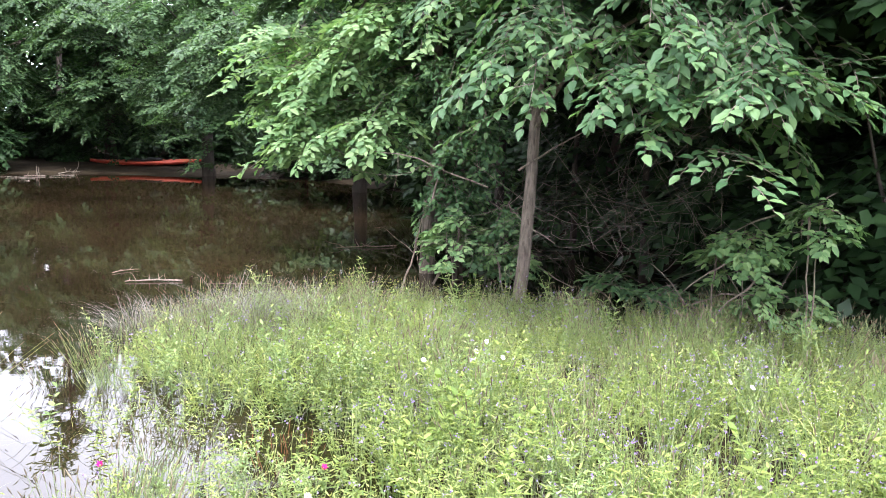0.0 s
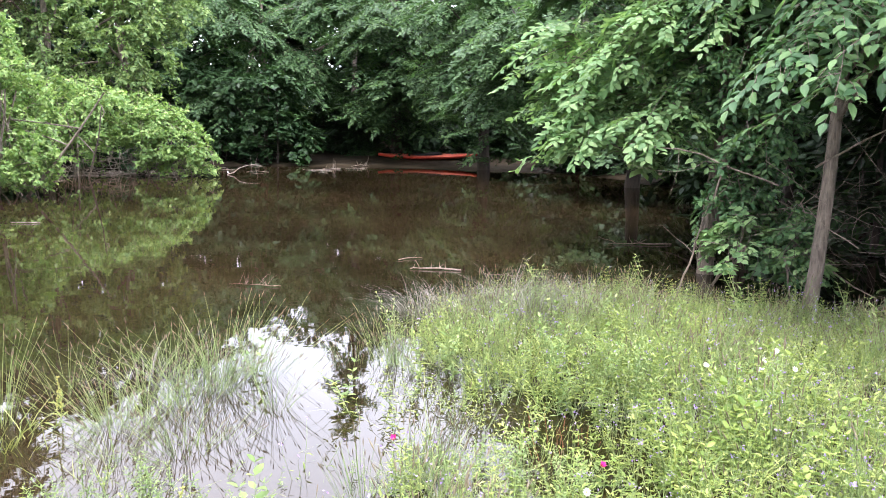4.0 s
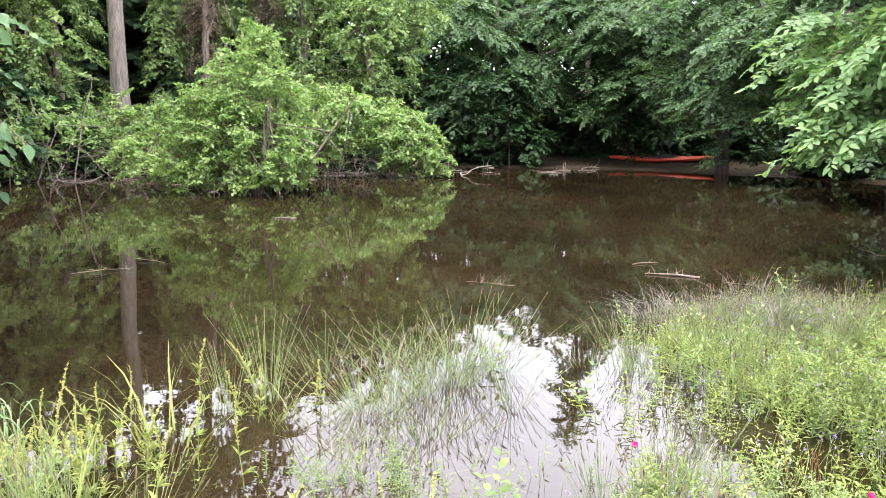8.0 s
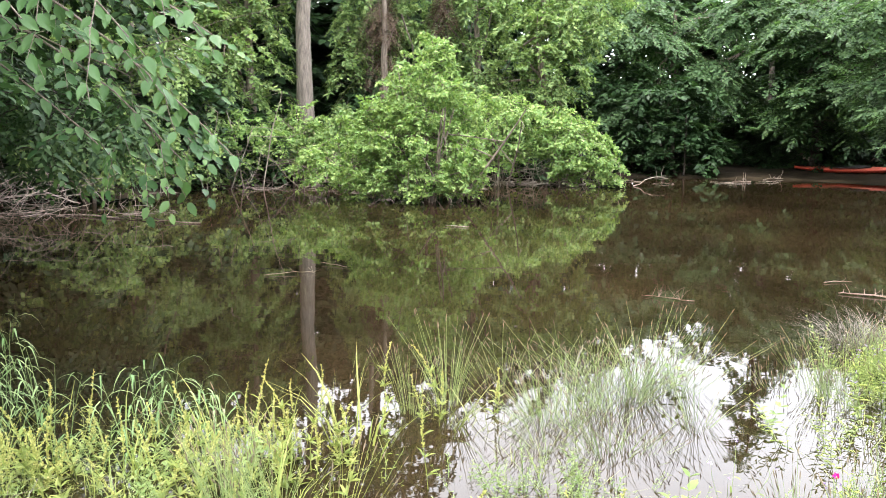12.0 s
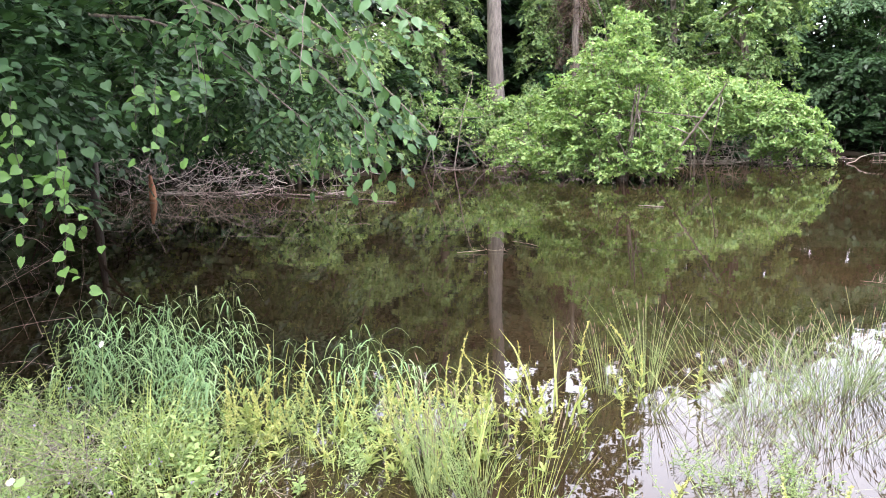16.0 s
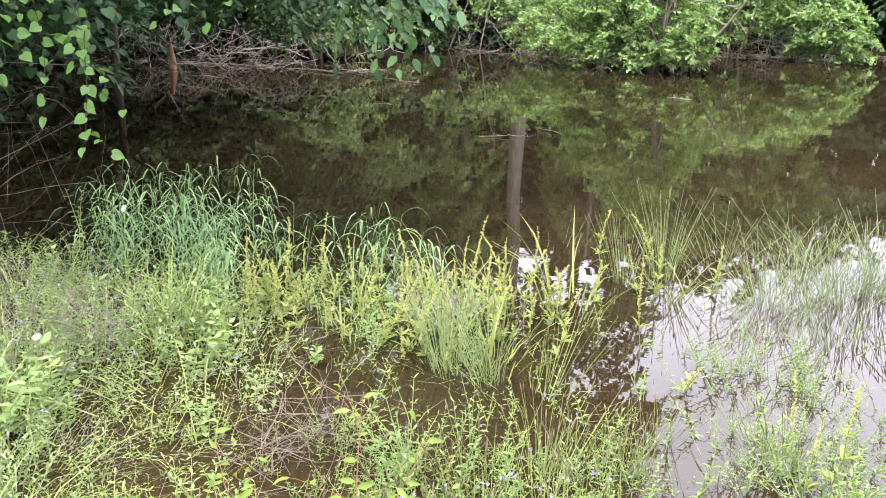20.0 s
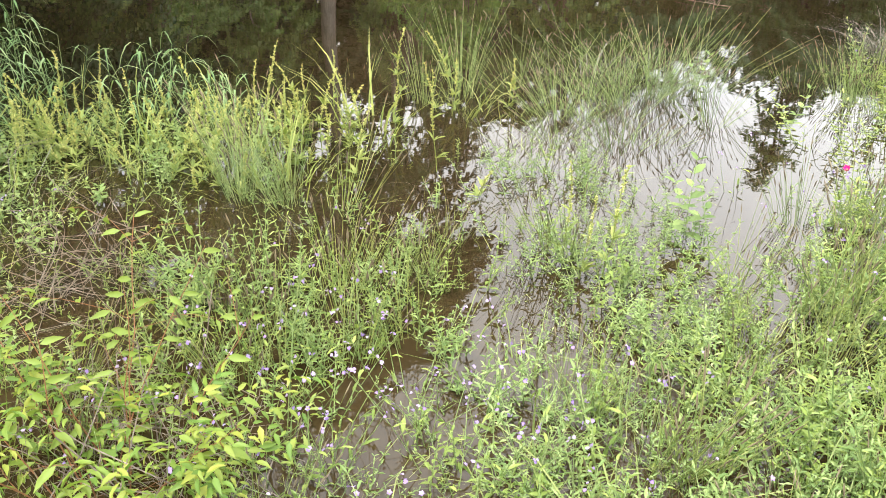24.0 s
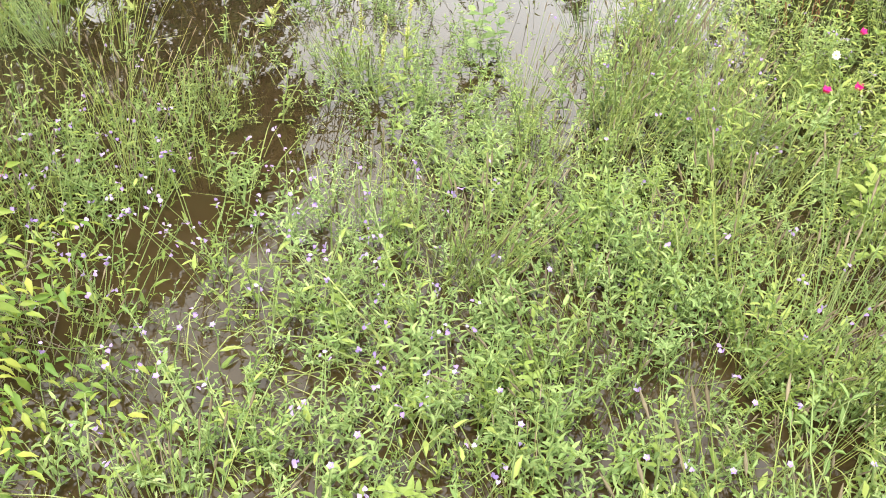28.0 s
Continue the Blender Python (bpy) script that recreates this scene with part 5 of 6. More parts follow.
stuff("marsh_grass", "thin upright grass stems in the shallow water", "grass", FINE, places(rng, 700, -.6, 2.1, .9, 3.4, lambda x, y: flood(x, y) * .5 * smooth((patch(x * 1.5, y * 1.3 + 2) - .45) * 8), -.22), [M_GRASS, M_HEAD], rng, .5, 1.0, .3)
stuff("feathery_herb", "feathery pale green herbs in the flooded meadow", "herb", FEATHER, places(rng, 420, -3.6, -.5, 1.2, 4.0, lambda x, y: (1 - open_water(x, y)) * smooth((-.75 - x) * 5) * smooth((3.5 - y) * 3) * .6, -.22), [M_RUSH, M_LEAF_FEATHER], rng, .7, 1.2, .2)
stuff("marsh_herb", "mid-green broad-leaved herbs in the flooded meadow", "herb", BROADHERB, places(rng, 900, -3.6, -.5, 1.2, 3.9, lambda x, y: (1 - open_water(x, y)) * smooth((-.75 - x) * 5) * smooth((3.5 - y) * 3) * .6 * spots_of(x, y, 1.4), -.22), [M_RUSH, M_LEAF_WEED], rng, .5, 1.0, .3)
stuff("marsh_grass", "broad yellow-green grass blades round the dock stalks", "grass", YELLOWTUFT, places(rng, 300, -2.2, -.3, 2.9, 4.2, lambda x, y: (1 - open_water(x, y)) * .8 * spots_of(x, y, 2.0), -.3), [M_LEAF_DOCK], rng, .6, 1.25, .15)
left = lambda x, y: (1 - open_water(x, y)) * smooth((-.95 - x) * 5) * smooth((3.35 + .3 * (-x - 1) - y) * 4)
stuff("marsh_herb", "light green leafy herbs crowding the flooded bank", "herb", BANKHERB, places(rng, 1900, -4.6, -.8, 1.4, 4.6, lambda x, y: left(x, y) * (.25 + .6 * spots_of(x, y, 1.5)), -.24), [M_RUSH, M_LEAF_WEED], rng, .55, 1.1, .3)
stuff("marsh_grass", "tangled arching grass over the flooded bank", "grass", LOWGRASS, places(rng, 700, -4.6, -.8, 1.4, 4.6, lambda x, y: left(x, y) * .7, -.24), [M_GRASS], rng, .8, 1.6, .4)
stuff("dry_grass", "bleached straw lying on the flooded bank", "grass", DRYTUFT, places(rng, 300, -4.2, -1.2, 1.6, 3.4, lambda x, y: left(x, y) * spots_of(y, x, 1.7), -.24), [M_DRY], rng, .6, 1.1, .5)
stuff("drowned_grass", "half-drowned grass floating on the shallow water", "grass", LOWGRASS, places(rng, 1900, -3.4, 2.0, .9, 4.9, lambda x, y: (1 - bank(x, y)) * (1 - open_water(x, y)) * .5 * (.3 + .7 * patch(x * 1.3, y * 1.3)), -.25), [M_DROWNED], rng, .7, 1.3, .5)
stuff("dry_grass", "bleached straw matted in the flooded meadow", "grass", DRYTUFT, places(rng, 600, -3, .2, 1.6, 3.6, lambda x, y: (1 - open_water(x, y)) * .4 * (patch(x * 1.9, y * 1.2) > .6), -.25), [M_DRY], rng, .5, 1.0, .5)


def flower_dots(rng, n, h):
    """Thin stems, each with a small head of petals."""
    a = rng.uniform(0, 6.28, n)
    L = np.stack([np.stack([np.cos(a) * .05 * q, np.sin(a) * .05 * q, h * q * np.linspace(.7, 1.1, n)], -1) for q in (0, .5, 1.0)], 1)
    v, f = tubes(L, np.full((n, 3), .0012), 3)
    o = (L[:, -1][:, None] + rng.normal(0, .005, (n, 4, 3))).reshape(-1, 3)
    fv, ff = leaves(o, rng.normal(0, 1, (len(o), 3)), rng.normal(0, .6, (len(o), 3)) + (0, 0, 1), rng.uniform(.006, .010, len(o)), LEAF_FAR)
    return [(v, f, 0), (fv, ff, 1)]


DOTS = [flower_dots(rng, 4, .3) for _ in range(5)]
stuff("wildflower_heads", "tiny lilac wildflowers scattered through the bank grass", "flowers", DOTS, places(rng, 2400, 2.0, 6.4, 1.0, 6.8, lambda x, y: bank(x, y) * (.15 + .8 * patch(x * .9 + 2, y)), -.15), [M_RUSH, M_LILAC], rng, .6, 1.2)
stuff("wildflower_heads", "tiny whitish seed heads scattered through the bank grass", "flowers", DOTS, places(rng, 500, 2.0, 6.4, 1.0, 6.8, lambda x, y: bank(x, y) * .8 * patch(x + 1, y * 1.3), -.15), [M_RUSH, M_PALE], rng, .6, 1.3)


def rush_clump(x, y, n, spread, height, label, seed, lean=.35, drift=(0, 0), mats=None, r=.0013, kind="rush"):
    """A clump of rushes: several tufts, each a part."""
    rng = np.random.default_rng(seed)
    z = float(ground_z(x, y))
    t = thing("rush_clump", (x, y, z), label, kind, "rush clumps in the water")
    for k in range(n):
        p = rush_pieces(rng, 26, height * rng.uniform(.7, 1.15), lean, r)
        dx, dy = rng.normal(0, spread, 2)
        p = replicate(p, np.array([dx]), np.array([dy]), np.array([float(ground_z(x + dx, y + dy)) - z]), np.array([0.0]), np.array([1.0]), np.array([drift]) + rng.normal(0, .12, (1, 2)))
        part("tuft", mesh_of("tuft", p, mats or [M_RUSH, M_HEAD]), t)


RUSH = "clump of slender green rushes standing in shallow water"
rush_clump(.88, 5.3, 9, .2, .48, RUSH, 1, .75, (.1, 0), r=.0014)
rush_clump(.55, 4.95, 6, .22, .44, RUSH, 2, .8, (-.2, 0), r=.0014)
rush_clump(.5, 4.4, 4, .2, .36, RUSH, 3, .9, (-.2, 0), r=.0014)
rush_clump(.8, 4.75, 4, .18, .38, RUSH, 13, .9, (-.1, 0), r=.0014)
rush_clump(.72, 3.95, 3, .2, .3, RUSH, 14, .9, (-.1, 0), r=.0014)
rush_clump(-.05, 4.75, 2, .12, .5, RUSH, 4, .3, (-.1, 0))
rush_clump(-.35, 4.85, 2, .14, .5, "sparse upright rushes standing in open water", 5, .45)
rush_clump(1.95, 6.3, 6, .22, .34, "rushes with dry tips at the corner of the bank", 6, .5, (-.2, 0), [M_RUSH, M_HEAD])
rush_clump(2.6, 6.9, 7, .28, .28, "greyish rushes along the bank's edge", 7, .45, (-.1, 0), [M_DRY, M_HEAD])
rush_clump(3.6, 6.9, 7, .32, .28, "greyish rushes along the bank's edge", 8, .45, (0, 0), [M_DRY, M_HEAD])
rush_clump(1.52, 3.5, 4, .10, .42, "upright rushes beside the open pool", 9, .25, (-.05, 0))
rush_clump(-.48, 3.25, 5, .10, .48, "thin leaning rushes in shallow water", 10, .4, (-.35, .1))
rush_clump(2.1, 5.4, 7, .25, .34, "rushes on the flooded corner of the bank", 11, .4, (-.1, 0))
rush_clump(-.7, 5.0, 2, .06, .4, "sparse upright rushes standing in open water", 12, .5)


def reed_pieces(rng, stems, h):
    """Upright grass stems with alternate blades that arch over and hang."""
    ps, q = [], np.linspace(0, 1, 6)
    for k in range(stems):
        L = bent(rng, (*rng.normal(0, .035, 2), 0), (*rng.normal(0, .09, 2), h * rng.uniform(.7, 1.1)), 6, .02)
        ps.append((*tubes(L[None], np.linspace(.0022, .001, 6)[None], 3), 0))
        m = 7
        s = np.linspace(.3, .999, m) * 4.999
        i = s.astype(int)
        o = L[i] + (L[i + 1] - L[i]) * (s - i)[:, None]
        a = rng.uniform(0, 6.28) + np.arange(m) * np.pi + rng.normal(0, .5, m)
        out = np.stack([np.cos(a), np.sin(a), 0 * a], -1)
        ln = rng.uniform(.14, .26, m)[:, None, None]
        B = o[:, None] + out[:, None] * (q ** .9)[None, :, None] * ln * .75 + np.array((0, 0, 1.0)) * ((.75 * q - 1.05 * q ** 2.4)[None, :, None]) * ln
        ps.append((*ribbons(B, np.array([.5, 1, 1, .8, .5, .06])[None] * rng.uniform(.0028, .0046, m)[:, None], np.stack([-np.sin(a), np.cos(a), 0 * a], -1)), 0))
    return ps


def blue_clump(x, y, n, sx, sy, seed, tall=1.0):
    rng = np.random.default_rng(seed)
    z = float(ground_z(x, y))
    t = thing("grass_clump", (x, y, z), "tall blue-green grass with nodding tips", "grass", "blue-green grass clumps")
    for k in range(n):
        p = reed_pieces(rng, 4, rng.uniform(.5, .72) * tall)
        dx, dy = rng.normal(0, sx), rng.normal(0, sy)
        part("tuft", mesh_of("tuft", [(v + (dx, dy, 0), f, m) for v, f, m in p], [M_BLUEGRASS]), t)


blue_clump(-2.5, 3.8, 13, .3, .18, 1, .85)
blue_clump(-1.95, 3.65, 10, .26, .14, 2, .85)
blue_clump(-1.25, 4.05, 4, .1, .1, 3, .8)
blue_clump(-3.45, 3.3, 5, .14, .12, 4, .8)


def dry_clump(x, y, n, spread, height, seed):
    rng = np.random.default_rng(seed)
    z = float(ground_z(x, y))
    t = thing("dry_grass_clump", (x, y, z), "arching tuft of bleached grey grass at the bank's edge", "grass", "dry grass clumps")
    for k in range(n):
        v, f = tuft_pieces(rng, 80, height * rng.uniform(.7, 1.1), .5, .0016, 1.2, 7)
        dx, dy = rng.normal(0, spread, 2)
        part("tuft", mesh_of("tuft", [(v + (dx, dy, 0), f, 0)], [M_DRY]), t)


for k, (x, y) in enumerate([(3.2, 6.05), (3.05, 6.2), (2.62, 6.55), (2.5, 6.4), (2.45, 6.75), (2.75, 6.85), (3.45, 6.75), (3.8, 6.8), (2.05, 6.2), (3.2, 6.6), (4.4, 6.5), (.75, 5.25), (-2.2, 2.6), (1.8, 5.9)]):
    dry_clump(x, y, 2, .12, .46 if k < 6 else .36, 500 + k)

# open meadow behind the path
stuff("meadow_grass", "meadow grass behind the flooded strip", "grass", LOWGRASS, places(rng, 2600, -7, 8, -9, .7, lambda x, y: .8 + 0 * x, -.3), [M_GRASS], rng, .9, 1.6)

# yellow-green seed stalks, each a thing
rng = np.random.default_rng(311)
stalks = []
for k in range(5):
    p = dock_pieces(rng, rng.uniform(.32, .5))
    t = thing("dock_stalk", (0, 0, 0), "yellow-green dock stalk with a dense seed spike", "herb", "dock stalks")
    part("stem", mesh_of("stem", p[:1], [M_LEAF_DOCK]), t)
    part("foliage", mesh_of("foliage", p[1:2], [M_LEAF_DOCK]), t)["kind"] = "stuff"
    part("seed_head", mesh_of("seed_head", p[2:], [M_SEED, M_SEED]), t, "yellow seed spike")["kind"] = "stuff"
    stalks.append(t)
spots = [(rng.uniform(-1.65, -.35), rng.uniform(3.2, 4.15)) for _ in range(60)] + [(rng.normal(-.72, .2), rng.normal(3.75, .18)) for _ in range(26)] + [(rng.normal(-1.5, .1), rng.normal(3.5, .12)) for _ in range(20)]
spots += [(.65, 2.95), (.72, 3.0), (.6, 3.05), (1.27, 1.5), (-.05, 4.4), (-.1, 4.45), (-.02, 4.5), (.05, 3.7), (.2, 3.5)] + [(rng.uniform(-1.0, .25), rng.uniform(3.6, 4.8)) for _ in range(9)]
for k, (x, y) in enumerate(spots):
    m = pose(x, y, float(ground_z(x, y)), rng.normal(0, 8), rng.normal(0, 8), rng.uniform(0, 360))
    if k < 5:
        stalks[k].matrix_basis = m
    else:
        copy_thing(stalks[k % 5], m).scale = (1, 1, rng.uniform(.5, 1.1))

# marsh herbs nearest the path, leaf by leaf
herbs = []
for k in range(6):
    lines, O, D, N, S = herb_parts(rng, rng.uniform(.15, .26), 7, .028, 1)
    t = thing("smartweed", (0, 0, 0), "green smartweed with narrow pointed leaves", "herb", "smartweed plants in the shallows")
    v, f = tubes(lines, np.array([1, .95, .9, .8, .6, .3])[None].repeat(len(lines), 0) * .0024, 4)
    part("stem", mesh_of("stem", [(v, f, 0)], [M_RUSH]), t)
    put_leaves(t, leaf_mesh(LEAF_HERB, M_LEAF_HERB), O, D, N, S, np.zeros(3))
    herbs.append(t)
count = 0
while count < 84:
    x, y = rng.uniform(-.3, 2.1), rng.uniform(1.35, 3.3)
    if open_water(np.array([x]), np.array([y]))[0] > .35 or (x < .2 and y < 2.0):
        continue
    m = pose(x, y, float(ground_z(x, y)) + .04, rng.normal(0, 9), rng.normal(0, 9), rng.uniform(0, 360))
    if count < 6:
        herbs[count].matrix_basis = m
    else:
        c = copy_thing(herbs[count % 6], m)
        c.scale = (rng.uniform(.8, 1.3),) * 3
    count += 1


# flowers
def petals(n, size, mat_shape, cup, rng):
    a = np.arange(n) * 2 * np.pi / n + rng.uniform(0, 1)
    D = np.stack([np.cos(a), np.sin(a), np.full(n, cup)], -1)
    N = np.stack([-np.cos(a) * cup, -np.sin(a) * cup, np.ones(n)], -1)
    return leaves(np.zeros((n, 3)), D, N, np.full(n, size), mat_shape)


def flower(name, x, y, z, label, size, mat, cup, n, rng, shape=LEAF_HEART, face=20):
    g = float(ground_z(x, y))
    t = thing(name, (x, y, g), label, "flower", label.split(" on ")[0])
    S = bent(rng, (rng.normal(0, .03), rng.normal(0, .03), 0), (0, 0, z - g), 6, .04)
    v, f = tubes(S[None], np.full((1, 6), .0016), 4)
    part("stem", mesh_of("stem", [(v, f, 0)], [M_RUSH]), t)
    v, f = petals(n, size, shape, cup, rng)
    b = part("blossom", mesh_of("blossom", [(v, f, 0)], [mat]), t)
    b.location = (0, 0, z - g)
    b.rotation_euler = (radians(face + rng.normal(0, 12)), radians(rng.normal(0, 14)), 0)
    v, f = tubes(np.array([[(0, 0, -.002), (0, 0, size * .12), (0, 0, size * .2)]]), np.array([[.3, .28, .02]]) * size, 6)
    part("centre", mesh_of("centre", [(v, f, 0)], [M_SEED]), b, "yellow flower centre")
    lv, lf = leaves(S[[1, 2, 3]], rng.normal(0, 1, (3, 3)) * (1, 1, .2) + (0, 0, .4), np.tile((0, 0, 1.0), (3, 1)), np.full(3, .05), LEAF_LANCE)
    part("foliage", mesh_of("foliage", [(lv, lf, 0)], [M_LEAF_HERB]), t)


for x, y, z in [(1.55, 3.66, .2), (2.19, 3.16, .23), (1.89, 2.68, .25), (1.99, 2.71, .25)]:
    flower("winecup_flower", x, y, z, "magenta cup-shaped flower on a thin stem", .019, M_MAGENTA, 1.3, 5, rng)
for x, y, z in [(3.06, 3.82, .35), (3.53, 3.93, .36), (3.31, 3.75, .34), (3.45, 3.7, .34), (3.36, 3.8, .36), (4.05, 2.82, .36), (4.12, 2.75, .34), (-1.82, 2.92, .55), (-2.3, 2.6, .35), (-1.6, 2.3, .3), (2.05, 3.0, .22)]:
    flower("white_flower", x, y, z, "white daisy-like flower on a thin stem", .016, M_WHITE, .3, 9, rng, LEAF_FAR, 50)

for x, y in [(1.33, 1.47), (1.42, 1.54), (1.4, 1.6), (.97, 1.49), (.95, 1.53), (.72, 1.49), (.62, 1.56), (.64, 1.44), (.5, 2.16), (1.12, 1.44), (1.2, 1.52), (1.55, 1.5), (.38, 1.6), (.3, 1.75), (.42, 1.8), (.57, 2.03), (.37, 1.8), (1.1, 1.9), (1.0, 2.3), (.8, 2.2), (.15, 1.9), (1.25, 2.4), (1.6, 1.9)]:
    flower("lilac_flower", x + rng.normal(0, .02), y + rng.normal(0, .02), rng.uniform(.12, .24), "small lilac flower on a thin stem", .0065, M_LILAC, .5, 5, rng)

# larger ragged weeds standing out of the bank grass
WEED = [herb_parts(rng, rng.uniform(.34, .46), 9, .075, 4) for _ in range(4)]
for k, (x, y) in enumerate([(2.6, 4.6), (2.75, 4.75), (3.1, 5.2), (2.5, 5.2), (3.7, 5.0), (4.3, 5.2), (4.9, 4.6), (5.1, 5.2), (4.7, 4.2), (5.3, 4.2), (3.3, 6.2), (4.2, 6.2), (2.2, 4.9), (5.2, 3.6), (5.0, 3.2), (4.6, 5.6)]):
    lines, O, D, N, S = WEED[k % 4]
    t = thing("ragweed", (x, y, float(ground_z(x, y))), "bushy mid-green ragweed standing above the grass", "herb", "ragweed plants on the bank")
    v, f = tubes(lines, np.array([1, .95, .9, .8, .6, .3])[None].repeat(len(lines), 0) * .003, 4)
    part("stem", mesh_of("stem", [(v, f, 0)], [M_RUSH]), t)
    lv, lf = leaves(O, D, N, S * rng.uniform(.7, 1.0), LEAF_LANCE)
    part("foliage", mesh_of("foliage", [(lv, lf, 0)], [M_LEAF_WEED]), t)["kind"] = "stuff"
    t.rotation_euler = (0, 0, rng.uniform(0, 6.28))

r3 = np.random.default_rng(470)
for x, y, k in [(1.08, 5.35, .55), (1.5, 4.7, .4), (1.0, 3.35, .5)]:
    p = herb_pieces(r3, .42 * k + .18, 7, .07 * k + .03, 2, LEAF_OVAL)
    t = thing("water_weed", (x, y, float(ground_z(x, y))), "leafy green weed sprouting out of the open pool", "herb", "weeds in the pool")
    part("stem", mesh_of("stem", p[:1], [M_RUSH]), t)
    part("foliage", mesh_of("foliage", [(p[1][0], p[1][1], 0)], [M_LEAF_WEED]), t)["kind"] = "stuff"

# vervain: leaning stems with lilac flowers
def vervain_pieces(rng, stems, h, lean):
    ps = []
    a = rng.uniform(0, 6.28, stems)
    L = []
    for k in range(stems):
        L.append(bent(rng, (rng.normal(0, .02), rng.normal(0, .02), 0), (math.cos(a[k]) * lean * h, math.sin(a[k]) * lean * h, h * rng.uniform(.6, 1.1)), 6, .03))
    L = np.array(L)
    single = [(*tubes(q[None], np.array([[1, .9, .85, .75, .6, .4]]) * .0016, 3), 0) for q in L]
    lo = L[:, 1:4].reshape(-1, 3)
    d = rng.normal(0, 1, (len(lo), 3)) * (1, 1, .2) + (0, 0, .6)
    lv, lf = leaves(lo, d, np.tile((0, 0, 1.0), (len(lo), 1)), rng.uniform(.02, .045, len(lo)), LEAF_LANCE)
    tip = L[:, -1]
    o = (tip[:, None] + rng.normal(0, .006, (stems, 3, 3))).reshape(-1, 3)
    fv, ff = leaves(o, rng.normal(0, 1, (len(o), 3)) + (0, 0, .3), rng.normal(0, 1, (len(o), 3)) + (0, 0, 1), rng.uniform(.006, .0095, len(o)), LEAF_HEART)
    return single, (lv, lf, 0), (fv, ff, 0)


vervains = []
for k in range(5):
    s, l, fl = vervain_pieces(rng, 4, .34, .5)
    t = thing("vervain", (0, 0, 0), "leaning vervain stems tipped with lilac flowers", "herb", "vervain plants")
    for v in s:
        part("stem", mesh_of("stem", [v], [M_RUSH]), t)
    part("foliage", mesh_of("foliage", [l], [M_LEAF_HERB]), t)["kind"] = "stuff"
    part("blossom", mesh_of("blossom", [fl], [M_LILAC]), t, "tiny lilac flowers")["kind"] = "stuff"
    vervains.append(t)
spots = [(rng.normal(.18, .22), rng.normal(2.15, .25)) for _ in range(26)] + [(rng.uniform(-.2, 2.0), rng.uniform(1.35, 2.4)) for _ in range(30)] + [(rng.normal(1.5, .15), rng.normal(3.3, .3)) for _ in range(14)]
spots += [(rng.uniform(2.0, 5.2), rng.uniform(1.6, 5.4)) for _ in range(110)] + [(rng.uniform(-2.6, -.8), rng.uniform(1.8, 3.0)) for _ in range(24)]
for k, (x, y) in enumerate(spots):
    m = pose(x, y, float(ground_z(x, y)), rng.normal(0, 6), rng.normal(0, 6), rng.uniform(0, 360))
    if k < 5:
        vervains[k].matrix_basis = m
    else:
        copy_thing(vervains[k % 5], m)


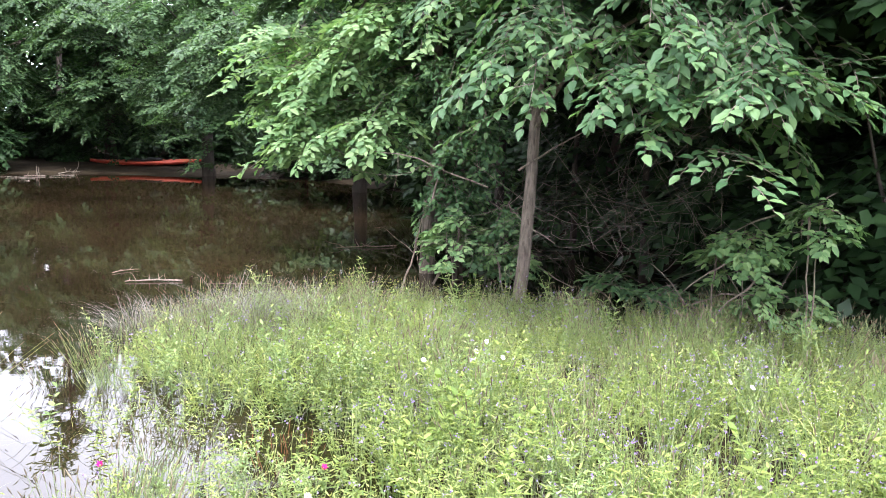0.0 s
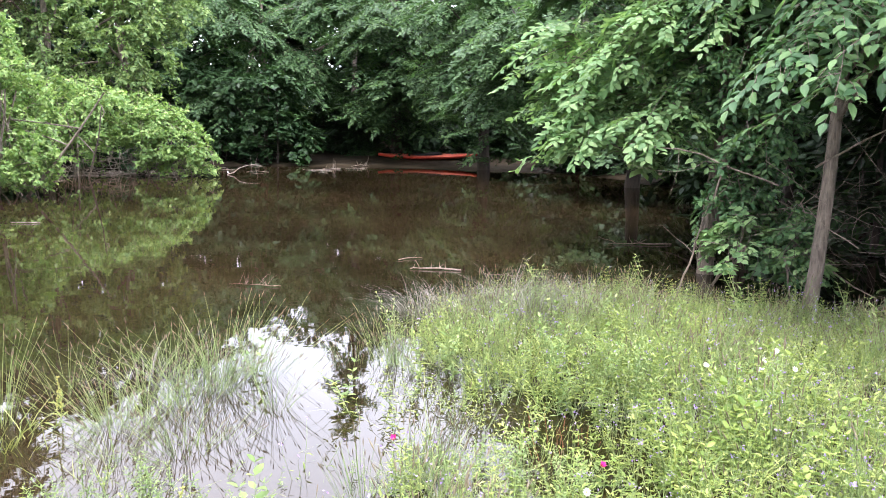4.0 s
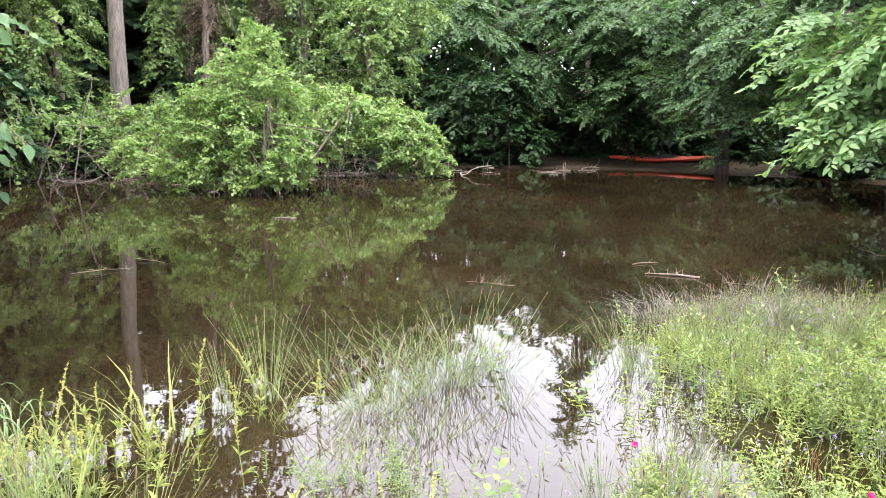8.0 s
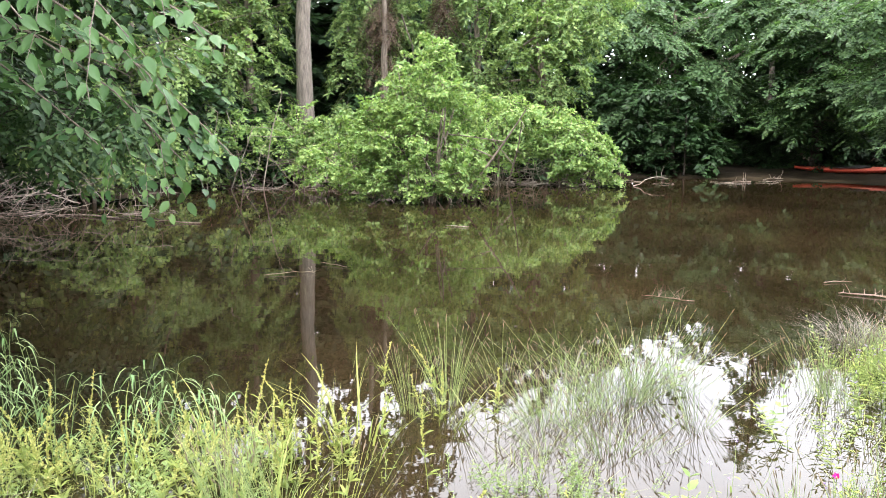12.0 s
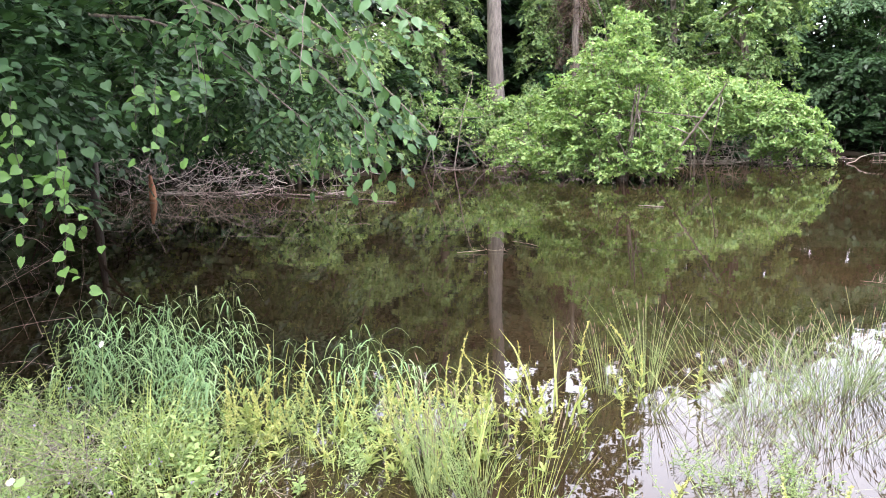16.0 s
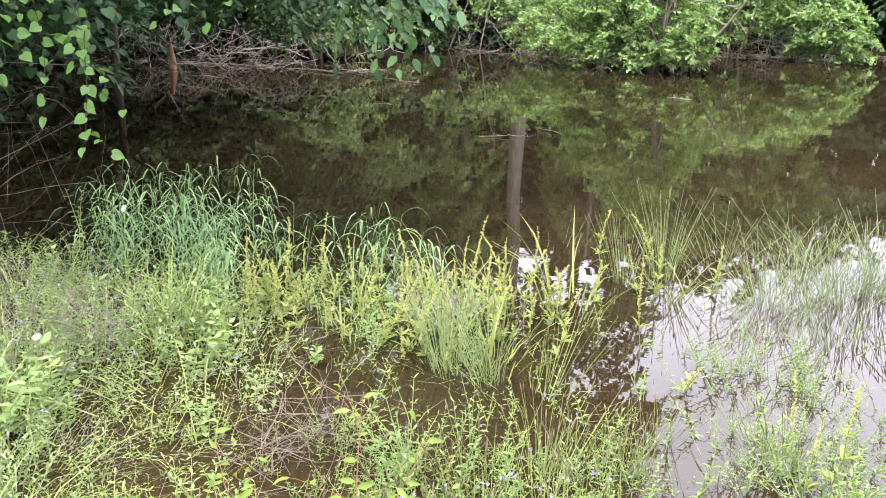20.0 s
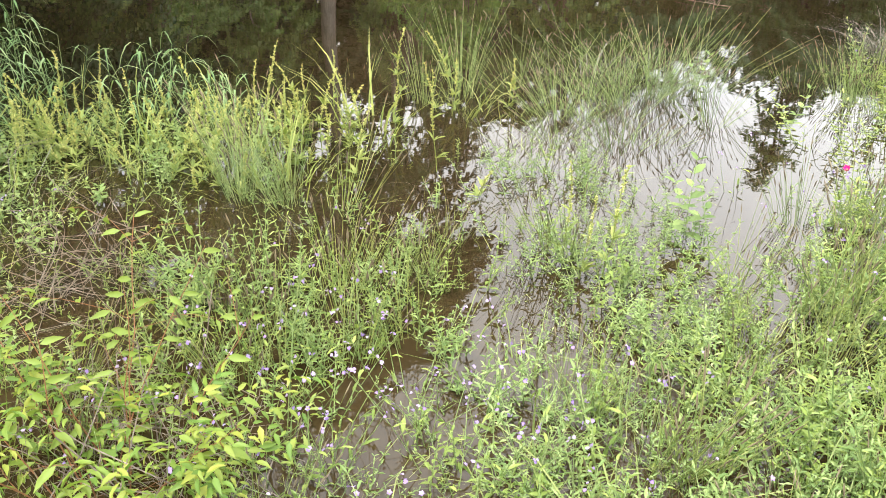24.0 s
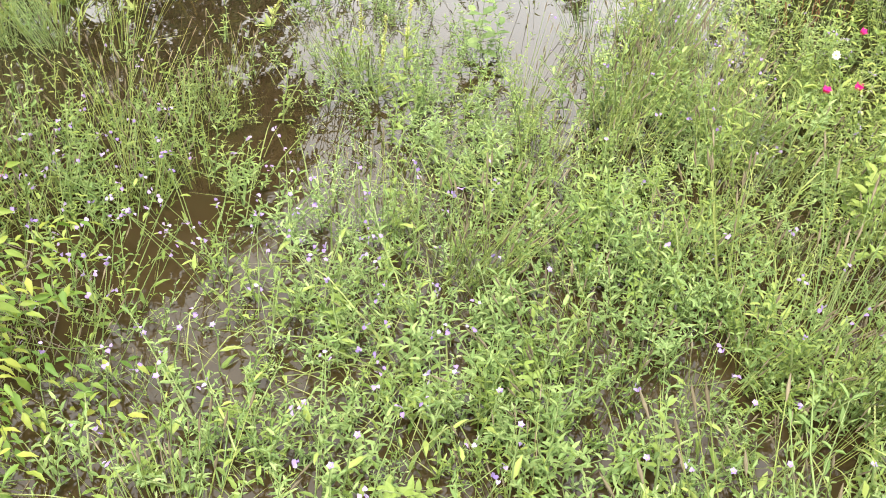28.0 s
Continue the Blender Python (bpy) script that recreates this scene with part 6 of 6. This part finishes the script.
# yellow-green shrub in the foreground
def build_shrub():
    rng = np.random.default_rng(74)
    at = np.array((-.2, 1.74, float(ground_z(-.2, 1.74))))
    t = thing("sapling_shrub", at, "low shrub with drooping yellow-green leaves on reddish stems", "shrub")
    me = leaf_mesh(LEAF_LANCE_WIDE, M_LEAF_YELLOW)
    ends = [(-.42, 2.28, .42), (-.2, 2.2, .40), (-.02, 2.05, .34), (.08, 1.75, .3), (-.5, 1.9, .4), (-.62, 1.75, .36), (-.3, 1.75, .42), (-.12, 1.55, .36), (-.45, 1.5, .34), (-.7, 2.05, .36), (.1, 1.45, .24), (-.25, 1.95, .42)]
    O, U, C = crown_points(rng, [(-.18, 1.72, .22, .30, .26, .12), (-.42, 1.72, .2, .25, .22, .1), (.0, 1.6, .15, .18, .18, .08)], 40, 4, .1)
    (lv, lf), TP = sprays(rng, O, U, .1, 7, .034, .35, LEAF_LANCE_WIDE)
    part("foliage", mesh_of("foliage", [(lv - at, lf, 0)], [M_LEAF_YELLOW]), t)["kind"] = "stuff"
    for k, e in enumerate(ends):
        P = bent(rng, at + [rng.normal(0, .03), rng.normal(0, .03), 0], np.array(e) + (.03, -.03, 0), 8, .04, .12)
        leafy_branch(t, at, rng, P, .0022, me, .046, 24, .8, .4, 4, .15, M_REDSTEM)


LEAF_LANCE_WIDE = (LEAF_LANCE[0] * (1.3, 1, 1.4), LEAF_LANCE[1])
build_shrub()

# bare twigs and red stems among the herbs
for k, (x, y, h) in enumerate([(-1.75, 2.55, .45), (-.15, 1.85, .18), (-2.3, 2.4, .2), (-.8, 2.5, .12)]):
    tangle("bare_twig_clump", "bare grey-brown twigs among the marsh herbs", (x, y, h * .6), (.22, .16, .12), 60, .4, .0016, 400 + k, M_BARK, .7)
for k, (x, y) in enumerate([(2.35, 3.95), (2.45, 4.05), (2.3, 4.1), (2.4, 3.85), (2.25, 3.75), (2.5, 3.9), (2.2, 3.9), (2.42, 4.2)]):
    r2 = np.random.default_rng(420 + k)
    t = thing("red_stem_clump", (x, y, float(ground_z(x, y))), "bare red-brown stems in a small puddle", "herb", "red stem clumps")
    for _ in range(7):
        part("stem", mesh_of("stem", rush_pieces(r2, 1, .24, .25, .003, False), [M_REDSTEM]), t)

# dead pale sapling stick at the bank's far edge
r2 = np.random.default_rng(430)
p = pol(-33.2, 7.0)
t = thing("dead_sapling", (p[0], p[1], 0), "crooked dead sapling at the water's edge", "branch")
Q = bent(r2, (0, 0, -.1), (.22, -.1, .72), 9, .04)
v, f = tubes(Q[None], np.linspace(.010, .005, 9)[None], 6)
part("stem", mesh_of("stem", [(v, f, 0)], [M_BARK], True), t)
for k in range(5):
    q2 = bent(r2, Q[r2.integers(3, 9)], Q[r2.integers(3, 9)] + r2.normal(0, .18, 3), 6, .08)
    v, f = tubes(q2[None], np.linspace(.003, .001, 6)[None], 4)
    part("twig", mesh_of("twig", [(v, f, 0)], [M_BARK]), t)
